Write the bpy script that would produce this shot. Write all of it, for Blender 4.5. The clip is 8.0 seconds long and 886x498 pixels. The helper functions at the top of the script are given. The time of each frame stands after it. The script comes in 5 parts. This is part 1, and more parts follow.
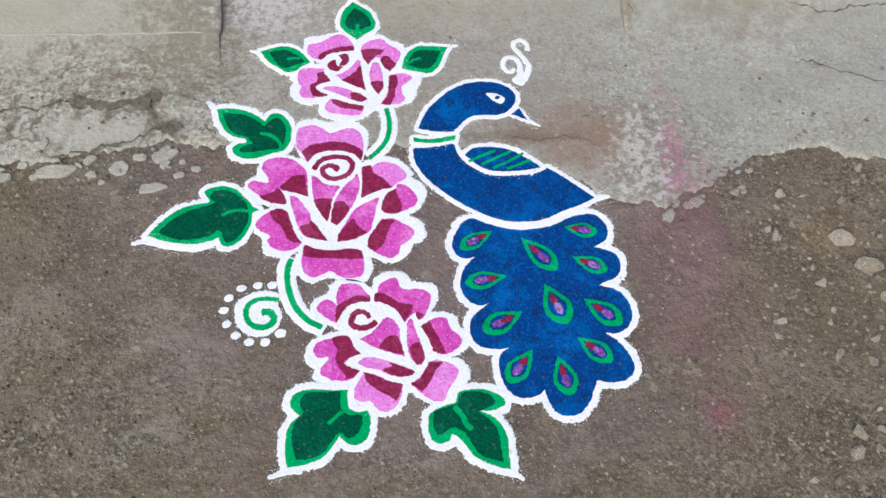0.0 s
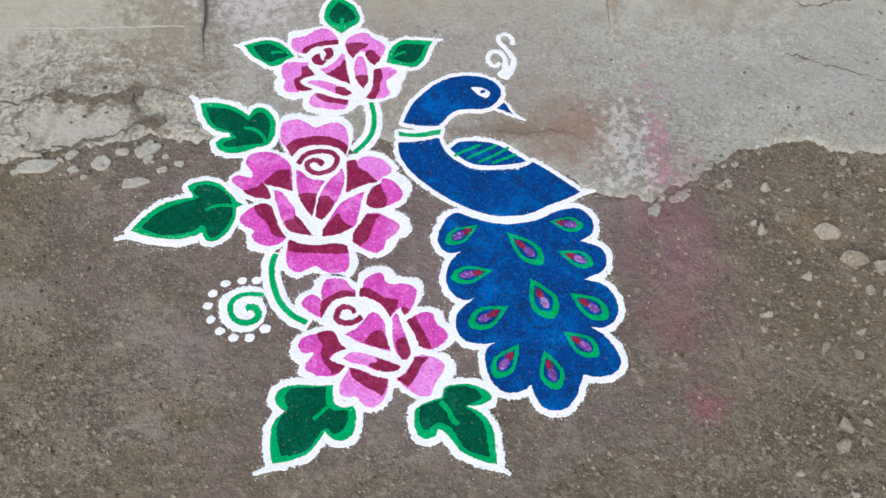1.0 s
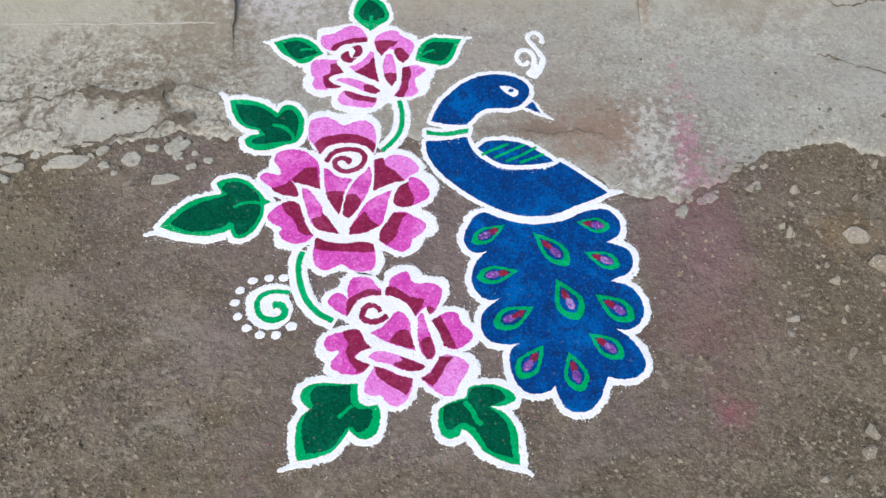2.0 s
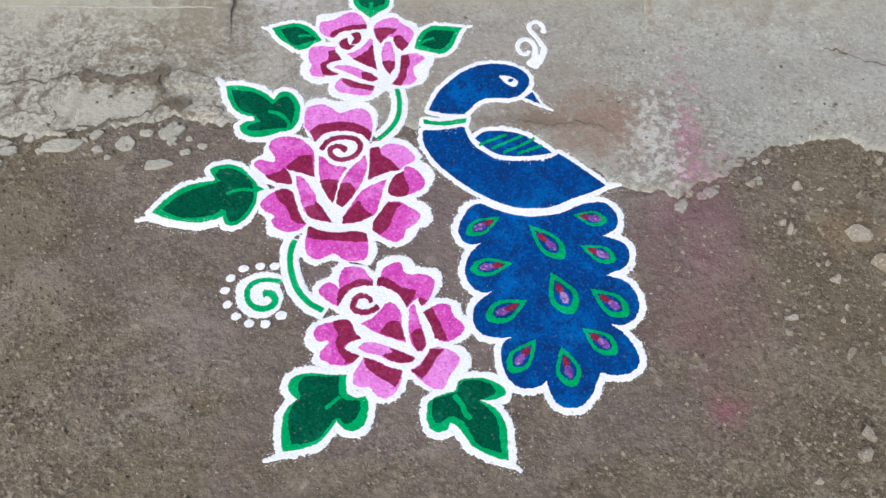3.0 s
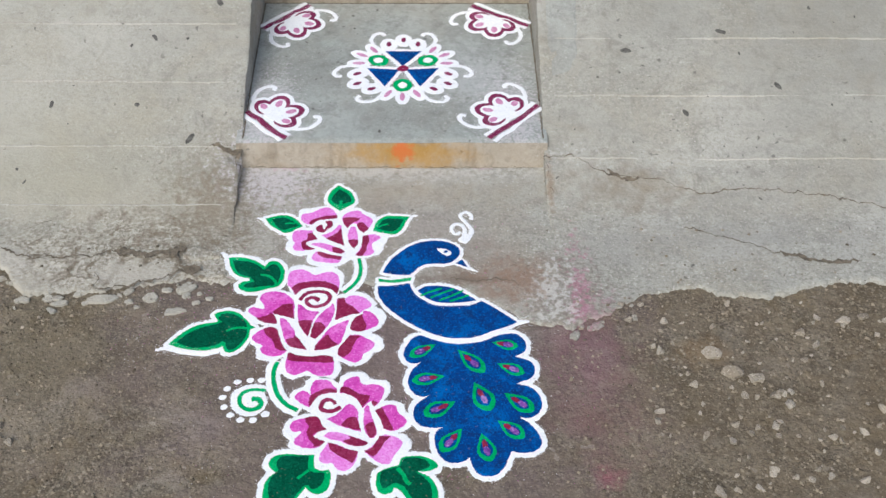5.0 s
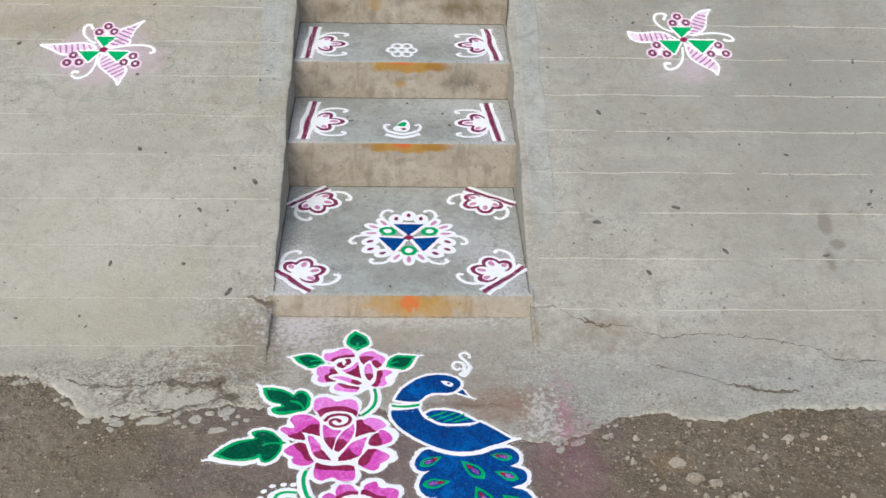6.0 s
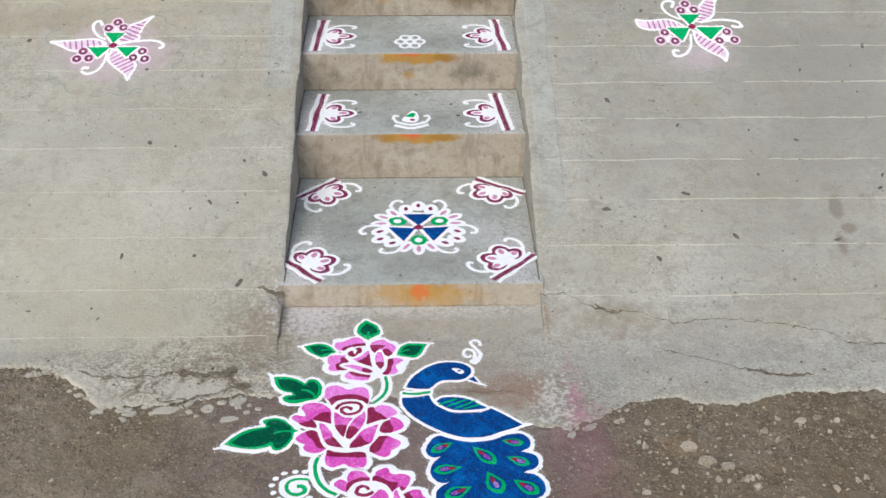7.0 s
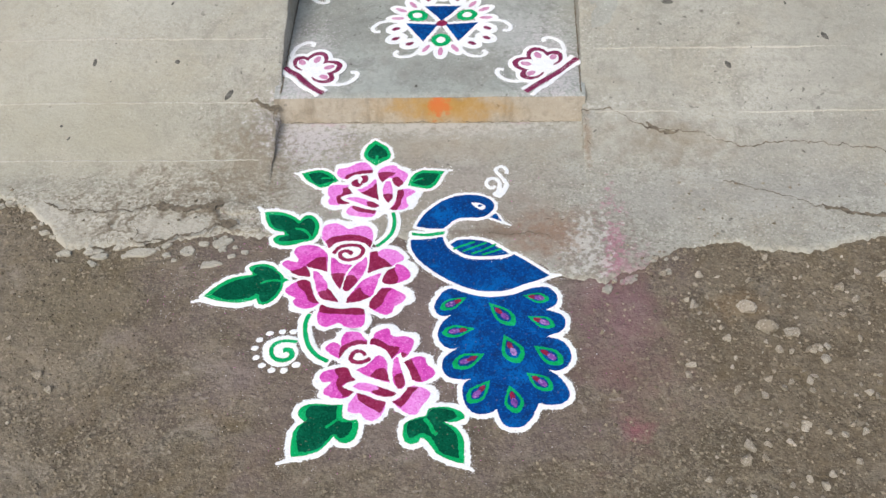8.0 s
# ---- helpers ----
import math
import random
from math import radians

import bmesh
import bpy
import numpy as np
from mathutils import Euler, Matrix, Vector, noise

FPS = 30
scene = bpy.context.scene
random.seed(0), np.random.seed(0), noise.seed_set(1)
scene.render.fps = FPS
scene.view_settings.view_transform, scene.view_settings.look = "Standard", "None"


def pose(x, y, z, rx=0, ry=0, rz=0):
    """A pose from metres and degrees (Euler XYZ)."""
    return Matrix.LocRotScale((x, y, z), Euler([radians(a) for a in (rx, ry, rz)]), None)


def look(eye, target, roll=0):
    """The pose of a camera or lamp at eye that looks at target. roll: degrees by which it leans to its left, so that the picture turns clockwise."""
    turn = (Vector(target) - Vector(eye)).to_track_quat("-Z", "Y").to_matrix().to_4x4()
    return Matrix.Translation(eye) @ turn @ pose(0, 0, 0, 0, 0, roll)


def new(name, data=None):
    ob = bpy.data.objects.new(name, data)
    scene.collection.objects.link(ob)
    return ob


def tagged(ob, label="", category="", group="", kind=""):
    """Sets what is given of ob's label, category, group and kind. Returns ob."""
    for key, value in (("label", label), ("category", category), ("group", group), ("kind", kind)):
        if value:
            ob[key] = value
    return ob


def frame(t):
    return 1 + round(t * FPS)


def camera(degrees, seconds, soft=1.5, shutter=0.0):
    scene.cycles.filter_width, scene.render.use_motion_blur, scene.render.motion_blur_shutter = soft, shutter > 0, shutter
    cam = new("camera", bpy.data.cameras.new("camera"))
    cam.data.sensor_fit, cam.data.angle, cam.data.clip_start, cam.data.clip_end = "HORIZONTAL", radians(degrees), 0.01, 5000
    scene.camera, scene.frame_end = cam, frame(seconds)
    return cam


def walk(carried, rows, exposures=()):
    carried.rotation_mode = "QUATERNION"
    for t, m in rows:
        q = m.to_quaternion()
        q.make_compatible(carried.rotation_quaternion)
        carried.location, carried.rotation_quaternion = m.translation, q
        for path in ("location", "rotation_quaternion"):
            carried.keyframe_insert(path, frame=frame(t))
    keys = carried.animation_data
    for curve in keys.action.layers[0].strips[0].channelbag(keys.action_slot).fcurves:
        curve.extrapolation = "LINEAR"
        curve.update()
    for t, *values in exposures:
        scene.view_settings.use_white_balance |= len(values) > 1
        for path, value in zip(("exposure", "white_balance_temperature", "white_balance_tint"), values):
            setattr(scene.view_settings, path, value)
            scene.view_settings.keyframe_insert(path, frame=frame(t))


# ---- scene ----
cam = camera(42.9, 8.0)
PATH = [
    (0, (-0.067, -1.55, 1.638), (0.022, -0.563, -0.099), 3.4),
    (0.5, (-0.054, -1.544, 1.639), (0.035, -0.54, -0.089), 2.3),
    (1, (-0.069, -1.55, 1.628), (0.048, -0.568, -0.11), 4.7),
    (1.5, (-0.081, -1.555, 1.628), (0.019, -0.591, -0.121), 4.9),
    (2, (-0.062, -1.533, 1.642), (0.001, -0.57, -0.11), 2.7),
    (2.2, (-0.054, -1.54, 1.639), (0.009, -0.561, -0.104), 2.4),
    (3.3, (0.015, -1.493, 1.619), (0.003, -0.551, -0.144), 0.2),
    (3.5, (0.047, -1.464, 1.619), (0.001, -0.49, -0.128), -1.4),
    (4, (0.086, -1.539, 1.621), (0.025, -0.502, -0.088), -1.3),
    (4.5, (0.069, -1.796, 1.751), (0.056, -0.56, 0.179), -0.8),
    (4.7, (0.078, -1.935, 1.813), (0.095, -0.62, 0.306), 0.2),
    (5.8, (0.02, -2.585, 2.002), (0.07, -0.989, 0.798), 1.4),
    (6, (-0.011, -2.647, 2.022), (0.068, -0.989, 0.906), 1.8),
    (6.5, (-0.014, -2.701, 2.031), (0.04, -0.986, 1.005), 0.6),
    (7, (0.007, -2.672, 1.991), (0.058, -1.012, 0.878), 0.5),
    (7.5, (0.125, -2.475, 1.88), (0.096, -0.939, 0.6), -1.8),
    (8, (0.17, -2.164, 1.86), (0.071, -0.806, 0.395), -3.2),
]
walk(cam, [(t, look(eye, target, roll)) for t, eye, target, roll in PATH], exposures=[(0, -0.04, 6250, 10), (4.5, -0.02, 6250, 10), (6, -0.06, 6350, 10), (7, -0.04, 6400, 10), (8, 0.06, 6550, 10)])

# ---- world, sun and exposure ----
world = bpy.data.worlds.new("overcast_sky")
scene.world = world
world.use_nodes = True
wn = world.node_tree
sky = wn.nodes.new("ShaderNodeTexSky")
sky.sky_type, sky.sun_disc = "NISHITA", False
sky.sun_elevation, sky.sun_rotation = radians(46), radians(208)
sky.air_density, sky.dust_density, sky.ozone_density = 1.0, 4.0, 0.6
wn.links.new(sky.outputs[0], wn.nodes["Background"].inputs[0])
wn.nodes["Background"].inputs[1].default_value = 0.13
sun = bpy.data.lights.new("sun", "SUN")
sun.energy, sun.angle, sun.color = 2.0, radians(50), (0.955, 1.0, 0.975)
new("sun", sun).matrix_world = look((-2.2, -4.2, 5.0), (0, 0, 0))
scene.view_settings.exposure = 0.0

# ---- materials ----
from mathutils.geometry import tessellate_polygon


class Nodes:
    """A small builder for node materials in object coordinates (metres)."""

    def __init__(self, name, rough=0.9):
        self.mat = bpy.data.materials.new(name)
        self.mat.use_nodes = True
        self.tree = self.mat.node_tree
        self.shader = self.tree.nodes["Principled BSDF"]
        self.shader.inputs["Roughness"].default_value = rough
        self.shader.inputs["Specular IOR Level"].default_value = 0.25
        self.coord = self.node("ShaderNodeTexCoord").outputs["Object"]

    def node(self, kind, **values):
        n = self.tree.nodes.new(kind)
        for key, value in values.items():
            n.inputs[key.replace("_", " ")].default_value = value
        return n

    def link(self, a, b):
        self.tree.links.new(a, b)

    def noise(self, scale, detail=4.0, rough=0.6, distort=0.0, offset=(0, 0, 0), stretch=(1, 1, 1)):
        m = self.node("ShaderNodeMapping", Location=offset, Scale=stretch)
        self.link(self.coord, m.inputs["Vector"])
        n = self.node("ShaderNodeTexNoise", Scale=scale, Detail=detail, Roughness=rough, Distortion=distort)
        self.link(m.outputs[0], n.inputs["Vector"])
        return n.outputs[0]

    def cells(self, scale, offset=(0, 0, 0)):
        m = self.node("ShaderNodeMapping", Location=offset)
        self.link(self.coord, m.inputs["Vector"])
        n = self.node("ShaderNodeTexVoronoi", Scale=scale)
        self.link(m.outputs[0], n.inputs["Vector"])
        return n.outputs["Distance"]

    def seams(self, scale, warp=0.04, offset=(0, 0, 0)):
        """Distance to the seams of an irregular net of plates."""
        m = self.node("ShaderNodeMapping", Location=offset)
        self.link(self.coord, m.inputs["Vector"])
        shake = self.node("ShaderNodeTexNoise", Scale=22, Detail=4)
        self.link(self.coord, shake.inputs["Vector"])
        moved = self.tree.nodes.new("ShaderNodeVectorMath")
        moved.operation = "MULTIPLY_ADD"
        self.link(shake.outputs["Color"], moved.inputs[0])
        moved.inputs[1].default_value = (warp, warp, 0)
        self.link(m.outputs[0], moved.inputs[2])
        n = self.node("ShaderNodeTexVoronoi", Scale=scale)
        n.feature = "DISTANCE_TO_EDGE"
        self.link(moved.outputs[0], n.inputs["Vector"])
        return n.outputs["Distance"]

    def speck(self, scale, low, high, amount=1.0, offset=(0, 0, 0)):
        """Small separate blobs, about 0.4 / scale across."""
        return self.ramp(self.noise(scale, 1.5, 0.5, 0.3, offset), low, high, 0, amount)

    def ramp(self, value, low, high, a=0.0, b=1.0):
        n = self.node("ShaderNodeMapRange", From_Min=low, From_Max=high, To_Min=a, To_Max=b)
        self.link(value, n.inputs["Value"])
        return n.outputs[0]

    def math(self, op, a, b):
        n = self.tree.nodes.new("ShaderNodeMath")
        n.operation = op
        for i, v in enumerate((a, b)):
            if isinstance(v, (int, float)):
                n.inputs[i].default_value = v
            else:
                self.link(v, n.inputs[i])
        return n.outputs[0]

    def mix(self, factor, a, b):
        n = self.tree.nodes.new("ShaderNodeMix")
        n.data_type = "RGBA"
        for socket, v in ((n.inputs[0], factor), (n.inputs[6], a), (n.inputs[7], b)):
            if isinstance(v, (int, float)):
                socket.default_value = v
            elif isinstance(v, tuple):
                socket.default_value = (*v, 1)
            else:
                self.link(v, socket)
        return n.outputs[2]

    def blot(self, centre, radius, soft=0.6, wobble=0.5, scale=9.0):
        """A ragged blot round a place: 1 inside, 0 outside. radius gives the half widths."""
        m = self.node("ShaderNodeMapping", Location=[-c / r for c, r in zip(centre, radius)], Scale=[1 / r for r in radius])
        self.link(self.coord, m.inputs["Vector"])
        n = self.tree.nodes.new("ShaderNodeVectorMath")
        n.operation = "LENGTH"
        self.link(m.outputs[0], n.inputs[0])
        d = self.math("ADD", n.outputs["Value"], self.math("MULTIPLY", self.math("SUBTRACT", self.noise(scale, 5, 0.65), 0.5), wobble * 2))
        return self.ramp(d, 1.0, 1.0 - soft)

    def done(self, colour, bump=None, strength=0.4, distance=0.002):
        self.link(colour, self.shader.inputs["Base Color"])
        if bump is not None:
            b = self.node("ShaderNodeBump", Strength=strength, Distance=distance)
            self.link(bump, b.inputs["Height"])
            self.link(b.outputs[0], self.shader.inputs["Normal"])
        return self.mat


def powder(name, colour, light, dark, thin=0.6, patch=0.8):
    """Coloured rangoli powder: grainy, patchy, with the ground peeping through in specks."""
    n = Nodes(name, 1.0)
    n.shader.inputs["Specular IOR Level"].default_value = 0.03
    c = n.mix(n.ramp(n.noise(15, 4, 0.65, 0.6), 0.50, 0.64, 0, patch), colour, light)
    c = n.mix(n.ramp(n.noise(38, 4, 0.65, 0.5, (3, 1, 0)), 0.50, 0.66, 0, patch), c, dark)
    c = n.mix(n.speck(190, 0.52, 0.66, 0.7, (5, 1, 0)), c, dark)
    c = n.mix(n.speck(230, 0.56, 0.68, 0.65), c, light)
    specks = n.math("MULTIPLY", n.speck(150, 0.66, 0.72, 1, (7, 2, 0)), n.ramp(n.noise(16, 3, offset=(1, 5, 0)), 0.42, 0.62))
    c = n.mix(n.math("MULTIPLY", specks, thin), c, (0.24, 0.20, 0.165))
    return n.done(c, n.noise(300, 3, 0.6), 0.8, 0.0018)


WHITE = powder("white_powder", (0.90, 0.91, 0.93), (0.95, 0.95, 0.96), (0.82, 0.83, 0.86), 0.40, 0.5)
PINK = powder("pink_powder", (0.70, 0.095, 0.50), (0.84, 0.27, 0.72), (0.56, 0.045, 0.36), 0.15)
PALE = powder("pale_rose_powder", (0.80, 0.235, 0.70), (0.88, 0.42, 0.82), (0.68, 0.12, 0.52), 0.12, 0.6)
MAROON = powder("maroon_powder", (0.270, 0.022, 0.078), (0.36, 0.055, 0.14), (0.19, 0.013, 0.050), 0.3)
GREEN = powder("green_powder", (0.004, 0.385, 0.118), (0.012, 0.47, 0.18), (0.002, 0.29, 0.085), 0.25)
DARKGREEN = powder("dark_green_powder", (0.002, 0.085, 0.044), (0.006, 0.15, 0.08), (0.002, 0.055, 0.03), 0.55)
BLUE = powder("blue_powder", (0.003, 0.055, 0.24), (0.002, 0.135, 0.46), (0.008, 0.030, 0.125), 0.3)
RED = powder("red_powder", (0.27, 0.018, 0.045), (0.36, 0.05, 0.08), (0.09, 0.02, 0.09), 0.2)
PURPLE = powder("purple_powder", (0.22, 0.075, 0.36), (0.52, 0.33, 0.66), (0.05, 0.03, 0.20), 0.3)
MAUVE = powder("mauve_powder", (0.44, 0.17, 0.36), (0.58, 0.33, 0.50), (0.32, 0.10, 0.26), 0.3)
TEAL = powder("teal_chalk", (0.235, 0.295, 0.268), (0.30, 0.345, 0.31), (0.19, 0.26, 0.235), 0.9)
WINE = powder("wine_powder", (0.215, 0.030, 0.090), (0.30, 0.075, 0.15), (0.14, 0.018, 0.055), 0.4)
DUSKY = powder("dusky_maroon_powder", (0.20, 0.055, 0.105), (0.28, 0.11, 0.17), (0.14, 0.03, 0.07), 0.4)
FROST = powder("frosty_pink_powder", (0.76, 0.62, 0.73), (0.84, 0.74, 0.82), (0.62, 0.44, 0.57), 0.4)
ROSY = powder("pale_pink_powder", (0.62, 0.28, 0.46), (0.74, 0.46, 0.62), (0.5, 0.2, 0.36), 0.3)


def concrete(name, base, light, dark, warm, stain=0.6, grain=1.0, rough_at=None):
    n = Nodes(name, 0.92)
    c = n.mix(n.ramp(n.noise(2.2, 5, 0.62, 0.4), 0.36, 0.66), base, light)
    c = n.mix(n.ramp(n.noise(4.5, 6, 0.7, 0.6, (4, 2, 0)), 0.46, 0.72, 0, stain), c, warm)
    c = n.mix(n.ramp(n.noise(11, 6, 0.72, 0.8, (9, 3, 1)), 0.54, 0.74, 0, stain), c, dark)
    c = n.mix(n.ramp(n.noise(30, 4, 0.65, 0.5, (2, 7, 0)), 0.50, 0.68, 0, 0.5 * stain), c, dark)
    c = n.mix(n.ramp(n.noise(17, 5, 0.68, 0.9, (6, 6, 0)), 0.56, 0.72, 0, 0.6 * stain), c, light)
    coarse = n.math("MAXIMUM", n.ramp(n.noise(5, 3, 0.6, 0.4, (2, 9, 0)), 0.42, 0.66, 0.25, 0.85), rough_at(n) if rough_at else 0.0)
    c = n.mix(n.math("MULTIPLY", n.speck(85, 0.54, 0.68, 0.6 * grain), coarse), c, dark)
    c = n.mix(n.math("MULTIPLY", n.speck(150, 0.52, 0.66, 0.55 * grain, (3, 3, 1)), coarse), c, dark)
    c = n.mix(n.math("MULTIPLY", n.speck(170, 0.55, 0.68, 0.8 * grain, (2, 2, 0)), coarse), c, light)
    c = n.mix(n.math("MULTIPLY", n.speck(120, 0.66, 0.72, 0.7 * grain, (6, 2, 0)), coarse), c, (0.62, 0.60, 0.54))
    pit = n.math("MULTIPLY", n.speck(60, 0.70, 0.74, 1, (1, 9, 0)), n.ramp(n.noise(7, 2, offset=(5, 5, 0)), 0.42, 0.58))
    c = n.mix(n.math("MULTIPLY", pit, 0.75), c, (0.075, 0.068, 0.058))
    spot = n.math("MULTIPLY", n.ramp(n.math("ADD", n.cells(13, (4, 1, 2)), n.ramp(n.noise(120, 3), 0.3, 0.7, -0.03, 0.03)), 0.085, 0.05), n.ramp(n.noise(6, 2, offset=(8, 5, 0)), 0.50, 0.56))
    c = n.mix(n.math("MULTIPLY", spot, 0.7), c, (0.075, 0.07, 0.06))
    return n, c, n.math("SUBTRACT", n.noise(110, 4, 0.65), n.math("MULTIPLY", pit, 0.8))


def stained(n, c, rows):
    """Lays ragged blots on a colour: place, half widths, softness, raggedness, grain, strength, tone."""
    for place, size, soft, wobble, scale, amount, tone in rows:
        c = n.mix(n.math("MULTIPLY", n.blot(place, size, soft, wobble, scale), amount), c, tone)
    return c


n, c, b = concrete("bank_concrete", (0.345, 0.335, 0.292), (0.45, 0.44, 0.39), (0.225, 0.215, 0.180), (0.345, 0.312, 0.242), 0.95, 1.0, lambda n: n.blot((0, -0.32, 0), (2.6, 0.26, 9), 0.5, 0.3, 6))
streak = n.ramp(n.noise(3.0, 5, 0.65, 0.3, (3, 0, 7), (0.5, 4.0, 1)), 0.48, 0.72, 0, 0.4)
c = n.mix(streak, c, (0.235, 0.225, 0.20))
# water marks, soot, old paint and broad lighter or darker areas, each with its own shape
c = stained(n, c, (
    ((1.31, 0.27, 0.15), (0.028, 0.05, 0.3), 0.4, 0.6, 16, 0.8, (0.17, 0.135, 0.1)),
    ((1.335, 0.19, 0.15), (0.035, 0.025, 0.3), 0.4, 0.6, 16, 0.8, (0.17, 0.135, 0.1)),
    ((1.3, 0.14, 0.15), (0.02, 0.05, 0.3), 0.5, 0.6, 16, 0.75, (0.17, 0.135, 0.1)),
    ((1.45, 0.75, 0.3), (1.25, 1.1, 2), 0.9, 0.5, 4, 0.7, (0.252, 0.246, 0.219)),
    ((-1.15, 1.25, 0.6), (0.8, 0.5, 0.6), 0.9, 0.7, 5, 0.55, (0.4, 0.335, 0.225)),
    ((-1.2, 0.55, 0.3), (0.7, 0.1, 0.6), 0.9, 1.3, 5, 0.35, (0.285, 0.285, 0.25))))
c = stained(n, c, (
    ((-0.9, 1.36, 0.6), (0.3, 0.07, 0.6), 0.7, 1.2, 9, 0.4, (0.27, 0.235, 0.17)),
    ((-1.25, 1.02, 0.5), (0.22, 0.06, 0.6), 0.8, 1.2, 9, 0.35, (0.29, 0.245, 0.17)),
    ((-0.62, 0.3, 0.2), (0.16, 0.22, 0.6), 0.9, 1.2, 8, 0.3, (0.26, 0.255, 0.225)),
    ((0.75, 1.3, 0.6), (0.35, 0.25, 0.6), 0.9, 1.2, 7, 0.65, (0.225, 0.208, 0.17)),
    ((1.35, 1.46, 0.6), (0.8, 0.34, 0.6), 0.9, 0.8, 6, 0.85, (0.195, 0.184, 0.152)),
    ((0.98, 0.86, 0.4), (0.16, 0.09, 0.3), 0.9, 0.8, 14, 0.55, (0.5, 0.42, 0.46))))
c = stained(n, c, (
    ((-1.0, 0.9, 0.4), (0.3, 0.17, 0.3), 0.9, 0.8, 14, 0.35, (0.5, 0.44, 0.46)),
    ((-0.31, -0.07, 0), (0.13, 0.12, 9), 0.7, 2.6, 80, 0.8, (0.60, 0.56, 0.585))))
c = stained(n, c, (
    ((-0.95, 0.3, 0), (0.62, 0.62, 9), 0.9, 0.6, 4, 0.4, (0.445, 0.428, 0.362)),
    ((-0.46, -0.16, 0), (0.13, 0.2, 9), 0.7, 2.6, 90, 0.45, (0.18, 0.152, 0.11)),
    ((0.75, -0.27, 0), (0.5, 0.13, 9), 0.9, 1.6, 8, 0.35, (0.4, 0.39, 0.36)),
    ((0.55, -0.12, 0), (0.2, 0.1, 9), 0.9, 1.8, 18, 0.5, (0.215, 0.175, 0.125))))
c = stained(n, c, (
    ((0.2, -0.37, 0), (0.2, 0.11, 9), 0.8, 1.2, 12, 0.55, (0.245, 0.178, 0.138)),
    ((0.18, -0.4, 0), (0.16, 0.022, 9), 0.8, 1.8, 30, 0.55, (0.16, 0.108, 0.078)),
    ((0.0, -0.25, 0), (0.42, 0.19, 9), 0.9, 0.9, 7, 0.5, (0.318, 0.262, 0.226)),
    ((0.28, -0.43, 0), (0.11, 0.11, 9), 0.8, 1.6, 24, 0.55, (0.285, 0.205, 0.155))))
c = stained(n, c, (
    ((0.4, -0.46, 0), (0.1, 0.12, 9), 0.6, 3.4, 90, 0.6, (0.2, 0.165, 0.14)),
    ((0.08, -0.1, 0), (0.3, 0.07, 9), 0.9, 1.2, 12, 0.4, (0.36, 0.3, 0.215)),
    ((0.0, -0.02, 0), (0.42, 0.05, 9), 0.8, 2.4, 70, 0.7, (0.56, 0.545, 0.51)),
    ((-0.26, -0.015, 0), (0.05, 0.02, 9), 0.9, 1.8, 50, 0.45, (0.5, 0.22, 0.33)),
    ((0.23, -0.015, 0), (0.04, 0.015, 9), 0.9, 1.8, 50, 0.4, (0.5, 0.22, 0.33))))
c = stained(n, c, (
    ((-0.85, -0.12, 0), (0.62, 0.32, 9), 0.9, 0.6, 5, 0.6, (0.395, 0.372, 0.285)),
    ((-0.62, -0.20, 0), (0.50, 0.11, 9), 0.9, 1.6, 12, 0.4, (0.49, 0.455, 0.375))))
crumbled = n.blot((-0.64, -0.31, 0), (0.56, 0.16, 9), 0.7, 1.0, 9)
c = n.mix(n.math("MULTIPLY", n.blot((-0.66, -0.39, 0), (0.46, 0.14, 9), 0.7, 1.0, 11), 0.65), c, (0.49, 0.455, 0.38))
c = n.mix(n.math("MULTIPLY", crumbled, n.speck(110, 0.52, 0.62, 0.7, (2, 8, 0))), c, (0.60, 0.575, 0.50))
c = n.mix(n.math("MULTIPLY", crumbled, n.speck(120, 0.50, 0.60, 0.65, (8, 8, 0))), c, (0.165, 0.132, 0.092))
seam = n.math("MULTIPLY", n.ramp(n.seams(10, 0.07, (0.3, 0.1, 0)), 0.050, 0.010), n.ramp(n.noise(14, 3, offset=(3, 9, 0)), 0.40, 0.55))
c = n.mix(n.math("MULTIPLY", n.math("MULTIPLY", seam, crumbled), 0.8), c, (0.150, 0.118, 0.080))
groove = n.math("MULTIPLY", n.ramp(n.noise(26, 6, 0.72, 1.2, (7, 3, 0), (0.6, 1.5, 1)), 0.49, 0.60, 0, 0.75), n.blot((-0.52, -0.28, 0), (0.32, 0.09, 9), 0.7, 1.0, 9))
c = n.mix(groove, c, (0.185, 0.148, 0.104))
c = stained(n, c, (
    ((-1.0, 0.90, 0.42), (0.20, 0.14, 0.3), 0.6, 0.7, 16, 0.7, (0.53, 0.40, 0.47)),
    ((1.03, 0.90, 0.42), (0.10, 0.06, 0.3), 0.7, 0.8, 18, 0.45, (0.50, 0.42, 0.47)),
    ((-0.43, -0.17, 0), (0.12, 0.15, 9), 0.8, 2.6, 70, 0.6, (0.20, 0.16, 0.11)),
    ((-0.90, -0.345, 0), (0.07, 0.055, 9), 0.35, 1.2, 18, 0.6, (0.50, 0.475, 0.415)),
    ((-0.60, -0.375, 0), (0.11, 0.035, 9), 0.35, 1.2, 18, 0.6, (0.48, 0.45, 0.385)),
    ((0.12, -0.055, 0), (0.34, 0.04, 9), 0.8, 1.6, 22, 0.35, (0.47, 0.46, 0.43))))
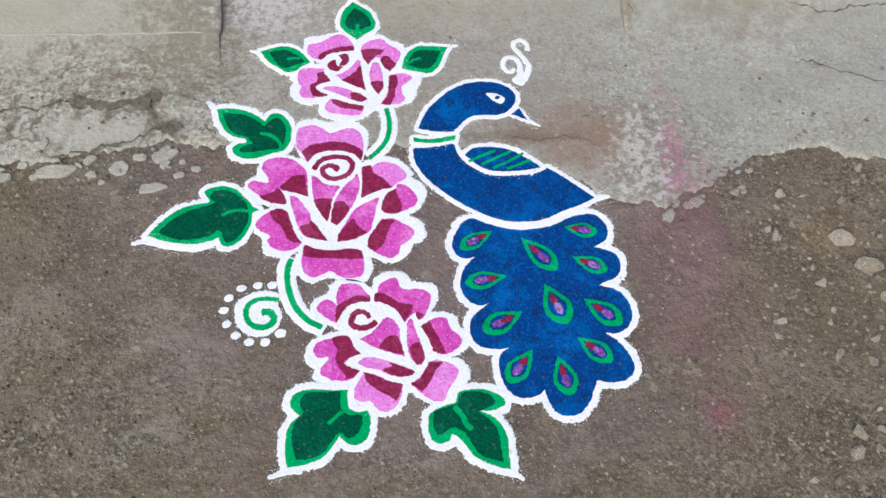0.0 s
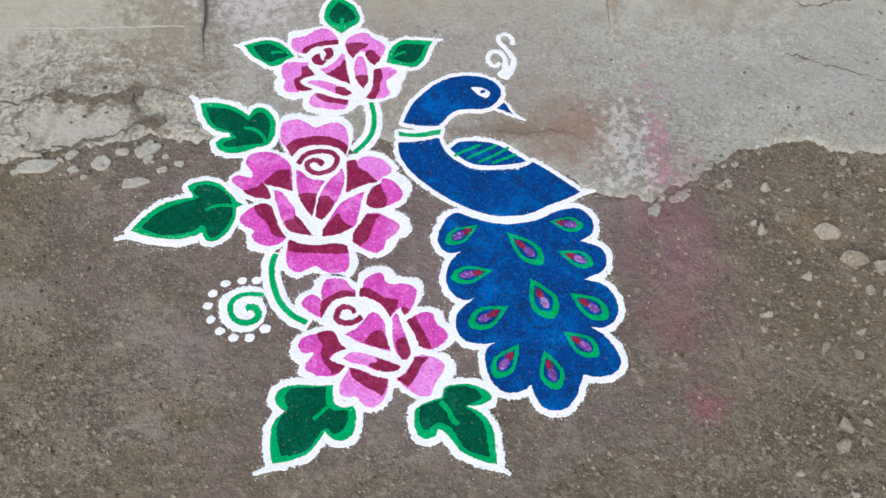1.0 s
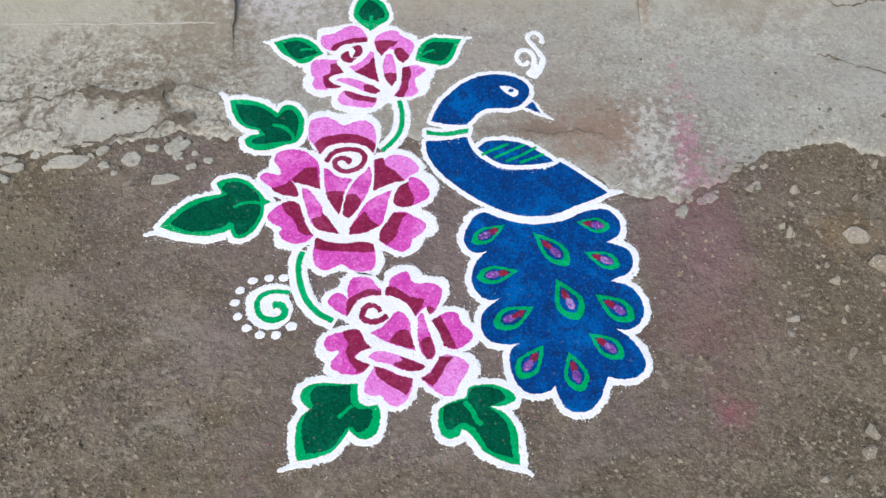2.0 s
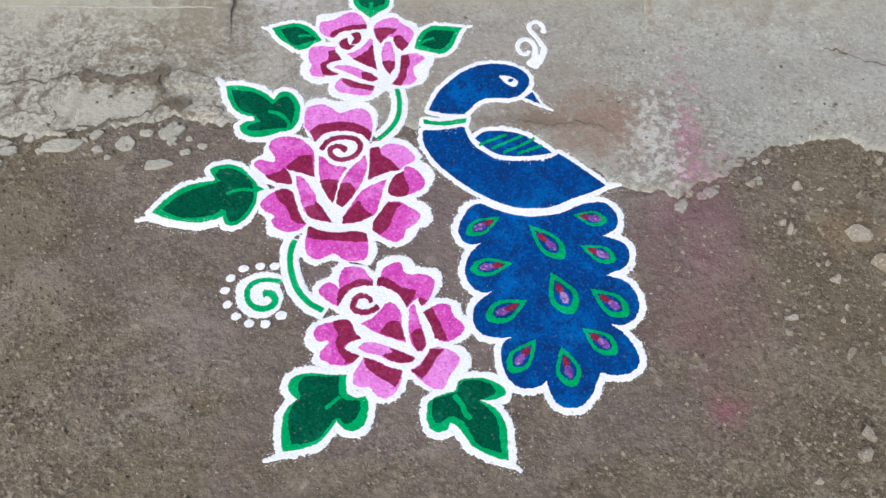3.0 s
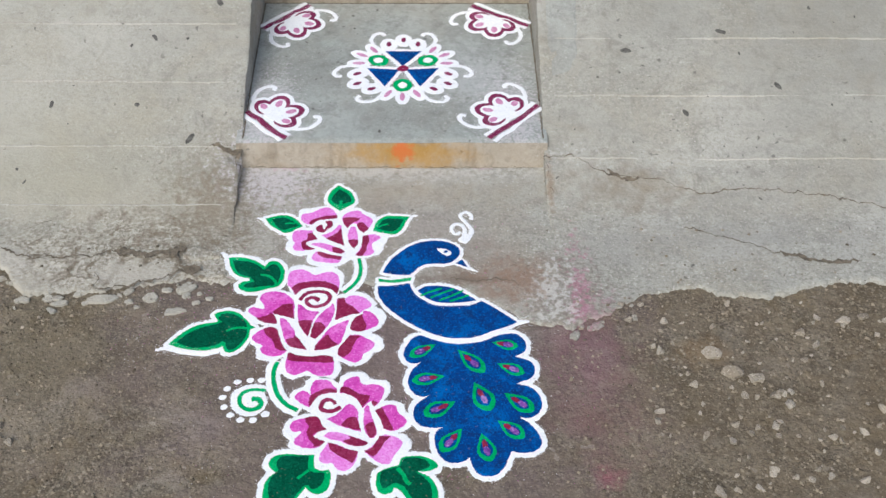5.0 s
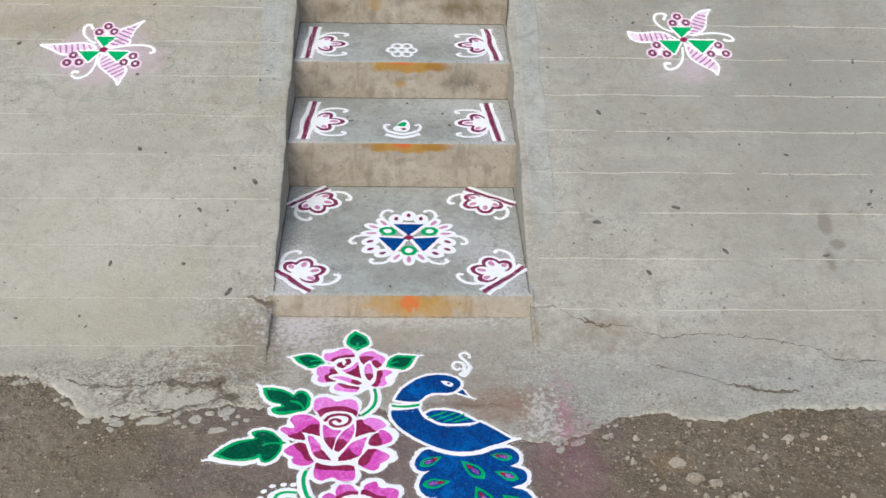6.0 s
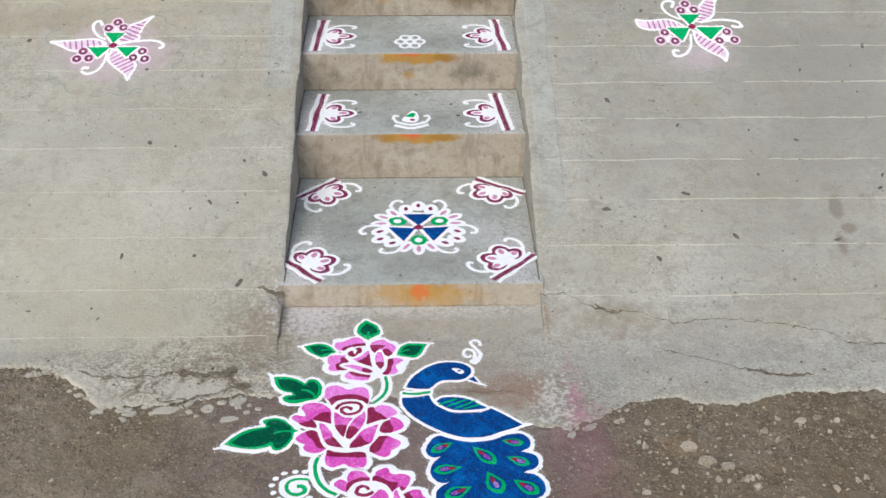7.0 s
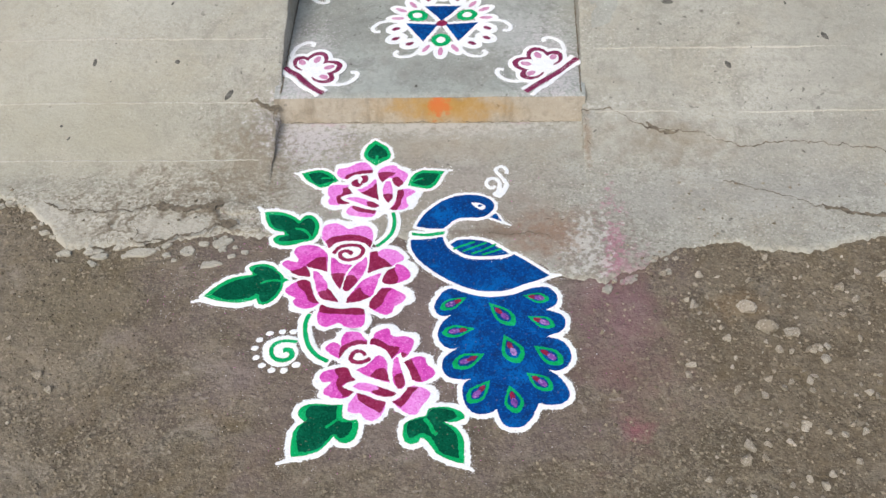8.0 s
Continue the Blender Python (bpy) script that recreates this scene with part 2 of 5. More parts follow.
c = stained(n, c, (
    ((0.425, -0.44, 0), (0.024, 0.12, 9), 0.9, 4.2, 60, 0.45, (0.46, 0.15, 0.26)),
    ((0.45, -0.50, 0), (0.05, 0.05, 9), 0.9, 3.6, 70, 0.35, (0.47, 0.22, 0.30)),
    ((0.365, -0.44, 0), (0.045, 0.10, 9), 0.8, 4.2, 70, 0.6, (0.62, 0.605, 0.57)),
    ((0.29, -0.40, 0), (0.09, 0.07, 9), 0.8, 2.4, 60, 0.55, (0.275, 0.178, 0.125)),
    ((0.385, -0.10, 0), (0.012, 0.10, 9), 0.8, 1.6, 60, 0.6, (0.24, 0.165, 0.105)),
    ((0.62, -0.10, 0), (0.12, 0.05, 9), 0.9, 1.8, 30, 0.4, (0.26, 0.215, 0.15))))
BANK = n.done(c, b, 0.7, 0.004)
n, c, b = concrete("patch_mortar", (0.322, 0.326, 0.297), (0.415, 0.42, 0.385), (0.225, 0.226, 0.202), (0.30, 0.292, 0.253), 1.0, 1.0)
MORTAR = n.done(c, b, 0.5, 0.0025)
n, c, b = concrete("dark_mortar", (0.140, 0.138, 0.124), (0.18, 0.178, 0.16), (0.095, 0.094, 0.085), (0.13, 0.122, 0.105), 0.8, 0.6)
DARKMORTAR = n.done(c, b, 0.5, 0.0025)
n, c, b = concrete("tread_concrete", (0.325, 0.345, 0.320), (0.43, 0.452, 0.425), (0.20, 0.205, 0.185), (0.31, 0.30, 0.262), 1.0, 0.7)
for place, size, soft, wobble, scale, amount, tone in (((0.20, 0.27, 0), (0.16, 0.16, 9), 0.8, 2.6, 60, 0.45, (0.50, 0.50, 0.50)), ((-0.22, 0.30, 0), (0.16, 0.14, 9), 0.9, 1.6, 14, 0.45, (0.21, 0.215, 0.195)), ((0.30, 0.10, 0), (0.08, 0.18, 9), 0.8, 3.0, 120, 0.6, (0.60, 0.55, 0.585)),
        ((-0.32, 0.10, 0), (0.07, 0.18, 9), 0.8, 3.0, 120, 0.6, (0.60, 0.55, 0.585)), ((0.05, 0.10, 0), (0.25, 0.07, 9), 0.9, 1.8, 16, 0.4, (0.235, 0.238, 0.215)), ((0.25, 0.45, 0), (0.15, 0.12, 9), 0.9, 1.8, 18, 0.45, (0.215, 0.225, 0.205))):
    c = n.mix(n.math("MULTIPLY", n.blot(place, size, soft, wobble, scale), amount), c, tone)
TREAD = n.done(c, b, 0.4, 0.0018)
n, c, b = concrete("joint_lime", (0.41, 0.395, 0.345), (0.50, 0.48, 0.43), (0.29, 0.27, 0.225), (0.38, 0.345, 0.275), 0.9)
LIME = n.done(c, b, 0.5, 0.002)

OCHRE, RUST, VERMILION, SOOT, MUD = (0.40, 0.215, 0.028), (0.27, 0.130, 0.025), (0.60, 0.095, 0.035), (0.125, 0.118, 0.092), (0.165, 0.118, 0.066)
# stains of each riser: place along it, height, half widths, softness, raggedness, grain, strength, tone
STAINS_A = ((0.03, -0.025, 0.16, 0.055, 0.6, 1.1, 20, 0.6, OCHRE), (0.02, -0.02, 0.08, 0.03, 0.9, 1.0, 22, 0.5, OCHRE), (0.022, -0.022, 0.030, 0.042, 0.6, 1.6, 40, 0.75, VERMILION), (0.03, -0.03, 0.24, 0.05, 0.9, 1.2, 12, 0.3, OCHRE))
STAINS_B = ((0.02, -0.012, 0.150, 0.032, 0.30, 0.75, 22, 0.85, OCHRE), (0.10, -0.012, 0.07, 0.022, 0.6, 1.2, 26, 0.6, RUST), (-0.09, -0.012, 0.05, 0.022, 0.6, 1.2, 26, 0.5, RUST), (0.0, -0.006, 0.045, 0.020, 0.7, 1.3, 34, 0.85, VERMILION))
STAINS_C = ((0.02, -0.014, 0.140, 0.034, 0.28, 0.70, 20, 0.85, OCHRE), (0.12, -0.018, 0.06, 0.025, 0.6, 1.2, 22, 0.65, RUST), (-0.01, -0.085, 0.026, 0.020, 0.8, 1.5, 30, 0.6, OCHRE), (0.0, -0.006, 0.055, 0.012, 0.7, 1.3, 34, 0.7, VERMILION), (0.22, -0.08, 0.085, 0.045, 0.9, 1.3, 16, 0.75, SOOT), (-0.27, -0.08, 0.03, 0.05, 0.9, 1.4, 20, 0.5, SOOT))
STAINS_D = ((0.0, -0.012, 0.140, 0.040, 0.30, 0.80, 16, 0.85, OCHRE), (0.08, -0.010, 0.08, 0.02, 0.6, 1.2, 22, 0.6, RUST), (-0.10, -0.075, 0.04, 0.035, 0.9, 1.5, 24, 0.5, OCHRE), (0.01, -0.006, 0.035, 0.016, 0.7, 1.2, 34, 0.8, VERMILION), (0.24, -0.095, 0.15, 0.05, 0.9, 1.3, 14, 0.85, MUD), (-0.25, -0.10, 0.06, 0.05, 0.9, 1.4, 16, 0.5, MUD))
STAINS_E = ((-0.02, -0.05, 0.115, 0.115, 0.25, 0.6, 14, 0.92, OCHRE), (-0.02, -0.13, 0.10, 0.03, 0.7, 1.0, 18, 0.6, RUST), (0.07, -0.08, 0.04, 0.07, 0.7, 1.0, 18, 0.5, RUST), (-0.02, -0.100, 0.024, 0.024, 0.6, 1.3, 40, 0.9, VERMILION), (0.28, -0.10, 0.16, 0.04, 0.9, 1.3, 14, 0.6, SOOT))


def riser_concrete(stains):
    n, c, b = concrete("riser_concrete", (0.352, 0.308, 0.245), (0.45, 0.402, 0.335), (0.205, 0.176, 0.135), (0.325, 0.268, 0.196), 1.0, 0.7)
    drip = n.ramp(n.noise(7, 4, 0.62, 0.3, (0, 0, 2), (3.2, 1, 0.7)), 0.5, 0.66, 0, 0.6)
    c = n.mix(drip, c, (0.200, 0.170, 0.130))
    foot = n.ramp(n.noise(9, 5, 0.7, 0.4, (4, 0, 1)), 0.5, 0.7, 0, 0.5)
    c = n.mix(foot, c, (0.42, 0.39, 0.34))
    for x, z, wide, high, soft, wobble, grain, amount, tone in stains:
        c = n.mix(n.math("MULTIPLY", n.blot((x, 0, z), (wide, 9, high), soft, wobble, grain), amount), c, tone)
    return n.done(c, b, 0.5, 0.0025)


RISERS = [riser_concrete(stains) for stains in (STAINS_A, STAINS_B, STAINS_C, STAINS_D, STAINS_E)]

def earth(name):
    n = Nodes(name, 0.95)
    c = n.mix(n.ramp(n.noise(3.0, 5, 0.62, 0.5), 0.40, 0.62), (0.138, 0.109, 0.075), (0.212, 0.174, 0.127))
    c = n.mix(n.ramp(n.noise(9, 5, 0.65, 0.8, (3, 8, 0)), 0.48, 0.62, 0, 0.75), c, (0.105, 0.086, 0.056))
    c = n.mix(n.ramp(n.noise(6, 5, 0.65, 0.6, (8, 1, 0)), 0.52, 0.66, 0, 0.65), c, (0.295, 0.262, 0.218))
    c = n.mix(n.ramp(n.noise(24, 4, 0.65, 0.5, (5, 3, 0)), 0.50, 0.62, 0, 0.7), c, (0.112, 0.092, 0.066))
    c = n.mix(n.ramp(n.noise(34, 4, 0.65, 0.8, (2, 6, 0)), 0.54, 0.68, 0, 0.45), c, (0.290, 0.252, 0.200))
    swept = n.blot((-0.02, -0.68, 0), (0.72, 0.62, 9), 0.7, 0.7, 6)
    much = n.math("MULTIPLY", n.ramp(n.noise(11, 3, 0.6, 0.4, (4, 7, 0)), 0.38, 0.62, 0.25, 1.0), n.ramp(swept, 0, 1, 1.0, 0.45))
    c = n.mix(n.math("MULTIPLY", n.speck(62, 0.56, 0.63, 0.75, (1, 3, 0)), much), c, (0.090, 0.075, 0.055))
    c = n.mix(n.math("MULTIPLY", n.speck(135, 0.54, 0.61, 0.85), much), c, (0.062, 0.052, 0.040))
    c = n.mix(n.math("MULTIPLY", n.speck(105, 0.58, 0.66, 0.8, (4, 4, 0)), much), c, (0.34, 0.295, 0.225))
    c = n.mix(n.speck(210, 0.58, 0.66, 0.45, (4, 9, 0)), c, (0.36, 0.315, 0.24))
    c = n.mix(n.math("MULTIPLY", n.speck(190, 0.58, 0.65, 0.6, (1, 6, 0)), much), c, (0.07, 0.058, 0.042))
    c = n.mix(n.ramp(n.noise(13, 5, 0.7, 1.0, (6, 2, 0)), 0.55, 0.66, 0, 0.45), c, (0.270, 0.225, 0.163))
    c = n.mix(n.ramp(n.noise(7, 4, 0.65, 0.8, (1, 7, 0)), 0.55, 0.68, 0, 0.5), c, (0.170, 0.128, 0.072))
    c = n.mix(n.speck(38, 0.71, 0.74, 0.6, (9, 9, 0)), c, (0.36, 0.32, 0.26))
    c = n.mix(n.math("MULTIPLY", n.blot((-0.02, -0.62, 0), (0.66, 0.56, 9), 0.9, 0.9, 8), 0.62), c, (0.206, 0.154, 0.157))
    c = n.mix(n.math("MULTIPLY", n.blot((0.43, -0.66, 0), (0.12, 0.30, 9), 0.9, 1.4, 12), 0.5), c, (0.225, 0.105, 0.135))
    c = n.mix(n.math("MULTIPLY", n.blot((0.44, -0.93, 0), (0.035, 0.03, 9), 0.9, 1.4, 26), 0.45), c, (0.36, 0.10, 0.15))
    c = n.mix(n.math("MULTIPLY", n.blot((-0.78, -0.62, 0), (0.25, 0.22, 9), 0.9, 0.9, 9), 0.45), c, (0.145, 0.122, 0.075))
    c = n.mix(n.math("MULTIPLY", n.blot((1.05, -0.80, 0), (0.70, 0.55, 9), 0.9, 1.0, 6), 0.58), c, (0.142, 0.108, 0.068))
    c = n.mix(n.math("MULTIPLY", n.blot((-1.0, -0.80, 0), (0.48, 0.5, 9), 0.9, 1.0, 7), 0.45), c, (0.272, 0.226, 0.168))
    c = n.mix(n.math("MULTIPLY", n.blot((0.68, -0.62, 0), (0.09, 0.05, 9), 0.9, 1.2, 18), 0.5), c, (0.235, 0.155, 0.082))
    height = n.math("ADD", n.noise(55, 4, 0.6), n.math("MULTIPLY", n.noise(130, 3, 0.6), 0.35))
    return n.done(c, height, 0.9, 0.007)


DIRT = earth("packed_earth")
# dirt in cracks; its dark tone also paints the shade under the landing lip
n = Nodes("crack_dirt_and_shade", 0.97)
CRACK_SHADE = n.done(n.mix(n.ramp(n.noise(60, 5, 0.7), 0.35, 0.65), (0.095, 0.079, 0.060), (0.235, 0.195, 0.145)), n.noise(200, 5), 0.6, 0.003)

n = Nodes("dried_tar", 0.9)
TAR = n.done(n.mix(n.ramp(n.noise(80, 5, 0.7), 0.35, 0.65), (0.060, 0.058, 0.052), (0.15, 0.145, 0.13)), n.noise(200, 5), 0.6, 0.003)


def pebble(name, a, b, pale=0.6):
    n = Nodes(name, 0.85)
    tone = n.node("ShaderNodeObjectInfo").outputs["Random"]
    island = n.node("ShaderNodeNewGeometry").outputs["Random Per Island"]
    c = n.mix(n.math("FRACT", n.math("ADD", tone, island), 0), a, b)
    c = n.mix(n.ramp(n.noise(1.6, 5, 0.7), 0.50, 0.66, 0, 0.55), c, (0.24, 0.195, 0.14))
    c = n.mix(n.speck(5, 0.55, 0.66, pale, (3, 1, 2)), c, (0.60, 0.56, 0.49))
    c = n.mix(n.speck(7, 0.60, 0.68, 0.5, (1, 4, 2)), c, (0.16, 0.135, 0.105))
    return n.done(c, n.noise(3.5, 6, 0.75), 0.8, 0.005)


STONE = pebble("stone", (0.27, 0.228, 0.17), (0.52, 0.465, 0.385))
GRIT = pebble("grit", (0.08, 0.064, 0.044), (0.33, 0.275, 0.20), 0.0)

# ---- building blocks ----
SLOPE, FOOT = 0.39, 0.066        # the ramps rise by SLOPE from FOOT above the first riser's base
GROUND = 0.010                   # level of the trodden ground and of the apron
HALF = 0.376                     # half the width of the stair
NOSES = [(0.0, 0.081), (0.610, 0.249), (0.935, 0.389), (1.267, 0.542), (1.578, 0.690)]


def wave(x, y, scale, seed=0.0):
    return noise.noise(Vector((x * scale, y * scale, seed)))


def mesh_of(name, verts, faces, material, smooth=False):
    me = bpy.data.meshes.new(name)
    me.from_pydata([tuple(v) for v in verts], [], faces)
    me.materials.append(material)
    me.validate()
    if smooth:
        me.shade_smooth()
    return me


def part(name, bm, material, parent, label=""):
    """Links a bmesh as one mesh object under a thing or a part."""
    me = bpy.data.meshes.new(name)
    bmesh.ops.recalc_face_normals(bm, faces=bm.faces)
    bm.to_mesh(me)
    bm.free()
    me.materials.append(material)
    ob = new(name, me)
    ob.parent = parent
    return tagged(ob, label)


def box(bm, lo, hi, bevel=0.0):
    geom = bmesh.ops.create_cube(bm, size=1.0)["verts"]
    size = [h - l for l, h in zip(lo, hi)]
    mid = [(h + l) / 2 for l, h in zip(lo, hi)]
    bmesh.ops.transform(bm, matrix=Matrix.LocRotScale(mid, None, size), verts=geom)
    if bevel:
        edges = list({e for v in geom for e in v.link_edges})
        bmesh.ops.bevel(bm, geom=edges, offset=bevel, segments=2, affect="EDGES")


# ---- the drawing of powder lines and fields ----
DUST = []                        # places along the white lines where grains fell aside
PADS = [0]                       # counts the fields, to keep their tops apart
STEP = 0.00032                    # each layer of powder lies this much above the one below


def smooth_line(knots, closed, step=0.0015):
    """A smooth line through knots in millimetres; a knot with a third number is a corner."""
    pts = []
    for k in knots:
        p = Vector((k[0] / 1000, k[1] / 1000))
        pts += [p, p] if len(k) > 2 else [p]
    n = len(pts)
    out = []
    for i in range(n if closed else n - 1):
        if closed:
            a, b, c, d = (pts[(i + j) % n] for j in (-1, 0, 1, 2))
        else:
            a, b, c, d = (pts[min(max(i + j, 0), n - 1)] for j in (-1, 0, 1, 2))
        if (c - b).length < 1e-6:
            continue
        count = max(2, int((c - b).length / step))
        for j in range(count):
            t = j / count
            out.append(0.5 * (2 * b + (c - a) * t + (2 * a - 5 * b + 4 * c - d) * t * t + (3 * b - a - 3 * c + d) * t ** 3))
    if not closed:
        out.append(pts[-1])
    return out


def ribbon(line, width, level, closed=False, taper=(1, 1)):
    """A heaped line of powder: low ragged edges and a flat crown."""
    verts, faces = [], []
    n = len(line)
    PADS[0] = (PADS[0] + 1) % 13
    top = level * STEP + PADS[0] * 0.000018
    for i, p in enumerate(line):
        a, b = (line[i - 1], line[(i + 1) % n]) if closed else (line[max(i - 1, 0)], line[min(i + 1, n - 1)])
        t = (b - a).normalized() if (b - a).length > 1e-7 else Vector((1, 0))
        side = Vector((-t.y, t.x))
        f = i / max(n - 1, 1)
        w = width / 2000 * (taper[0] + (taper[1] - taper[0]) * f)
        if not closed and (i == 0 or i == n - 1):
            w *= 0.45
        lw, rw = (w * (1 + 0.10 * wave(p.x, p.y, 90, s)) + 0.0024 * wave(p.x, p.y, 620, s) for s in (3.1, 8.7))
        for k, h in ((-1, 0.0), (-0.72, 1.0), (0.72, 1.0), (1, 0.0)):
            q = p + side * k * (lw if k < 0 else rw)
            verts.append((q.x, q.y, top if h else max(top - 0.0009, 0.0001)))
    for i in range(n if closed else n - 1):
        j = (i + 1) % n
        for k in range(3):
            faces.append((4 * i + k, 4 * j + k, 4 * j + k + 1, 4 * i + k + 1))
    return verts, faces


def stroke(name, parent, material, level, width, knots, taper=(1, 1), closed=False, label=""):
    line = smooth_line(knots, closed)
    verts, faces = ribbon(line, width, level, closed, taper)
    ob = new(name, mesh_of(name, verts, faces, material))
    ob.parent = parent
    if material is WHITE:
        for a, b in zip(line, line[2:]):
            d = (b - a).normalized() if (b - a).length > 1e-7 else Vector((1, 0))
            DUST.extend((ob, (a + b) / 2, Vector((-d.y, d.x)) * k, width / 2000) for k in (1, -1))
    return tagged(ob, label)


def pad(line, wide, level, parent):
    """The white field that shows as an outline round a coloured one."""
    area = sum(a.x * b.y - b.x * a.y for a, b in zip(line, line[1:] + line[:1]))
    turn = 1 if area > 0 else -1
    n, ring = len(line), []
    xy = np.array([(p.x, p.y) for p in line])
    for i, p in enumerate(line):
        d = line[(i + 2) % n] - line[i - 2]
        if d.length < 1e-7:
            continue
        w = wide * (1 + 0.16 * wave(p.x, p.y, 55, 2.2)) + 0.0012 * wave(p.x, p.y, 160, 4.4) + 0.0020 * wave(p.x, p.y, 430, 1.4) + 0.0024 * wave(p.x, p.y, 900, 2.4)
        q = p + Vector((d.y, -d.x)).normalized() * turn * w
        if np.hypot(xy[:, 0] - q.x, xy[:, 1] - q.y).min() > w * 0.93:
            ring.append(q)
            DUST.append((parent, q, Vector((d.y, -d.x)).normalized() * turn, 0.0))
    PADS[0] = (PADS[0] + 1) % 13
    top = level * STEP + PADS[0] * 0.000018
    m = len(ring)
    verts = [(p.x, p.y, top) for p in ring]
    for i, p in enumerate(ring):
        d = ring[(i + 1) % m] - ring[i - 1]
        verts.append((*(p + Vector((d.y, -d.x)).normalized() * turn * 0.0008), 0.0001))
    flat = [Vector((p.x, p.y, 0)) for p in ring]
    faces = [f if (flat[f[1]] - flat[f[0]]).cross(flat[f[2]] - flat[f[0]]).z > 0 else f[::-1] for f in (tuple(f) for f in tessellate_polygon([flat]))]
    faces += [(i, (i + 1) % m, m + (i + 1) % m, m + i) for i in range(m)]
    ob = new("outline", mesh_of("outline", verts, faces, WHITE))
    ob.parent = parent


def fill(name, parent, material, level, knots, rim=0, label=""):
    """A field of powder with a ragged, sloping edge; rim is the width of its white outline."""
    line = smooth_line(knots, True)
    line = [p + Vector((wave(p.x, p.y, 380, 1.5), wave(p.x, p.y, 380, 6.5))) * 0.0016 for p in line]
    PADS[0] = (PADS[0] + 1) % 13
    n, top = len(line), level * STEP + PADS[0] * 0.000018
    centre = sum(line, Vector((0, 0))) / n
    verts = [(p.x, p.y, top) for p in line]
    verts += [(*(p + (p - centre).normalized() * 0.0008), max(top - 0.0008, 0.0001)) for p in line]
    from_top = [Vector((p.x, p.y, 0)) for p in line]
    faces = [tuple(f) for f in tessellate_polygon([from_top])]
    faces = [f if (from_top[f[1]] - from_top[f[0]]).cross(from_top[f[2]] - from_top[f[0]]).z > 0 else f[::-1] for f in faces]
    faces += [(i, (i + 1) % n, n + (i + 1) % n, n + i) for i in range(n)]
    ob = new(name, mesh_of(name, verts, faces, material))
    ob.parent = parent
    if rim:
        pad(line, rim / 1000, level - 0.8, parent if parent.type == "EMPTY" else parent.parent)
    return tagged(ob, label)


def oval(cx, cy, a, b, turn=0.0, count=8):
    c, s = math.cos(turn), math.sin(turn)
    ring = [(a * math.cos(2 * math.pi * i / count), b * math.sin(2 * math.pi * i / count)) for i in range(count)]
    return [(cx + x * c - y * s, cy + x * s + y * c) for x, y in ring]


def dot(name, parent, material, level, at, a, b, turn=0.3):
    return fill(name, parent, material, level, oval(at[0], at[1], a, b, turn))


def drop(tip, end, width, grow=1.0):
    """Knots of a drop with its point at tip and its round end at end."""
    t, e = Vector(tip), Vector(end)
    mid = (t + e) / 2
    t, e = mid + (t - mid) * grow, mid + (e - mid) * grow
    d = e - t
    s = Vector((-d.y, d.x)).normalized() * width / 2 * grow
    rows = ((0.3, 0.62), (0.6, 1.0), (0.85, 0.72))
    left = [tuple(t + d * u + s * v) for u, v in rows]
    right = [tuple(t + d * u - s * v) for u, v in reversed(rows)]
    return [(*t, 1), *left, tuple(e), *right]


def eye_spot(parent, tip, end, width):
    spot = fill("eye_spot", parent, GREEN, 4, drop(tip, end, width), label="green ringed feather eye in powder")
    fill("eye_field", spot, BLUE, 5, drop(tip, end, width, 0.66))
    t, e = Vector(tip), Vector(end)
    a, b = t + (e - t) * 0.40, t + (e - t) * 0.62
    turn = math.atan2((e - t).y, (e - t).x)
    fill("eye_red", spot, RED, 6, oval(a.x, a.y, 11, 5, turn))
    fill("eye_heart", spot, PURPLE, 6, oval(b.x, b.y, 11, 6, turn))


def rangoli(name, label, category, group="", place=None):
    ob = new(name)
    ob.empty_display_size = 0.05
    ob.matrix_world = place or pose(-0.05, -0.55, GROUND + 0.0012)
    return tagged(ob, label, category, group)


# ---- ground, apron, ramps and stair ----
def spread(lo, hi, step, far, grow=1.35):
    """Coordinates, dense from lo to hi and ever wider apart out to far."""
    mid = list(np.arange(lo, hi + 1e-6, step))
    out, d = [], step
    while (mid[-1] + (out[-1] if out else 0)) < far:
        d *= grow
        out.append((out[-1] if out else 0) + d)
    return [lo - o for o in reversed(out)] + mid + [hi + o for o in out]


def trodden(x, y):
    """1 where the ground is flat under the drawing, 0 away from it."""
    d = math.hypot((x - 0.0) / 0.66, (y + 0.6) / 0.60)
    return min(max((1.25 - d) / 0.3, 0.0), 1.0)


def ground_height(x, y):
    rough = 0.007 * wave(x, y, 4, 1) + 0.0045 * wave(x, y, 15, 2) + 0.0034 * wave(x, y, 34, 3) + 0.0026 * wave(x, y, 70, 5) - 0.006 * max(0.0, wave(x, y, 24, 8) - 0.35)
    calm = 0.0006 * wave(x, y, 30, 3)
    k = trodden(x, y)
    near = max(0.0, 1 - max(abs(x) / 6, abs(y + 0.5) / 6))
    return GROUND - 0.0015 + (calm * k + (rough - 0.002) * (1 - k)) * near


xs, ys = spread(-1.7, 1.7, 0.008, 400), spread(-2.0, 0.2, 0.008, 400)
verts = [(x, y, ground_height(x, y) if y < 0.15 else -0.2) for y in ys for x in xs]
w = len(xs)
faces = [(j * w + i, j * w + i + 1, (j + 1) * w + i + 1, (j + 1) * w + i) for j in range(len(ys) - 1) for i in range(w - 1)]
tagged(new("ground", mesh_of("ground", verts, faces, DIRT, True)), "trodden brown earth with grit and small stones", "ground", kind="structure")


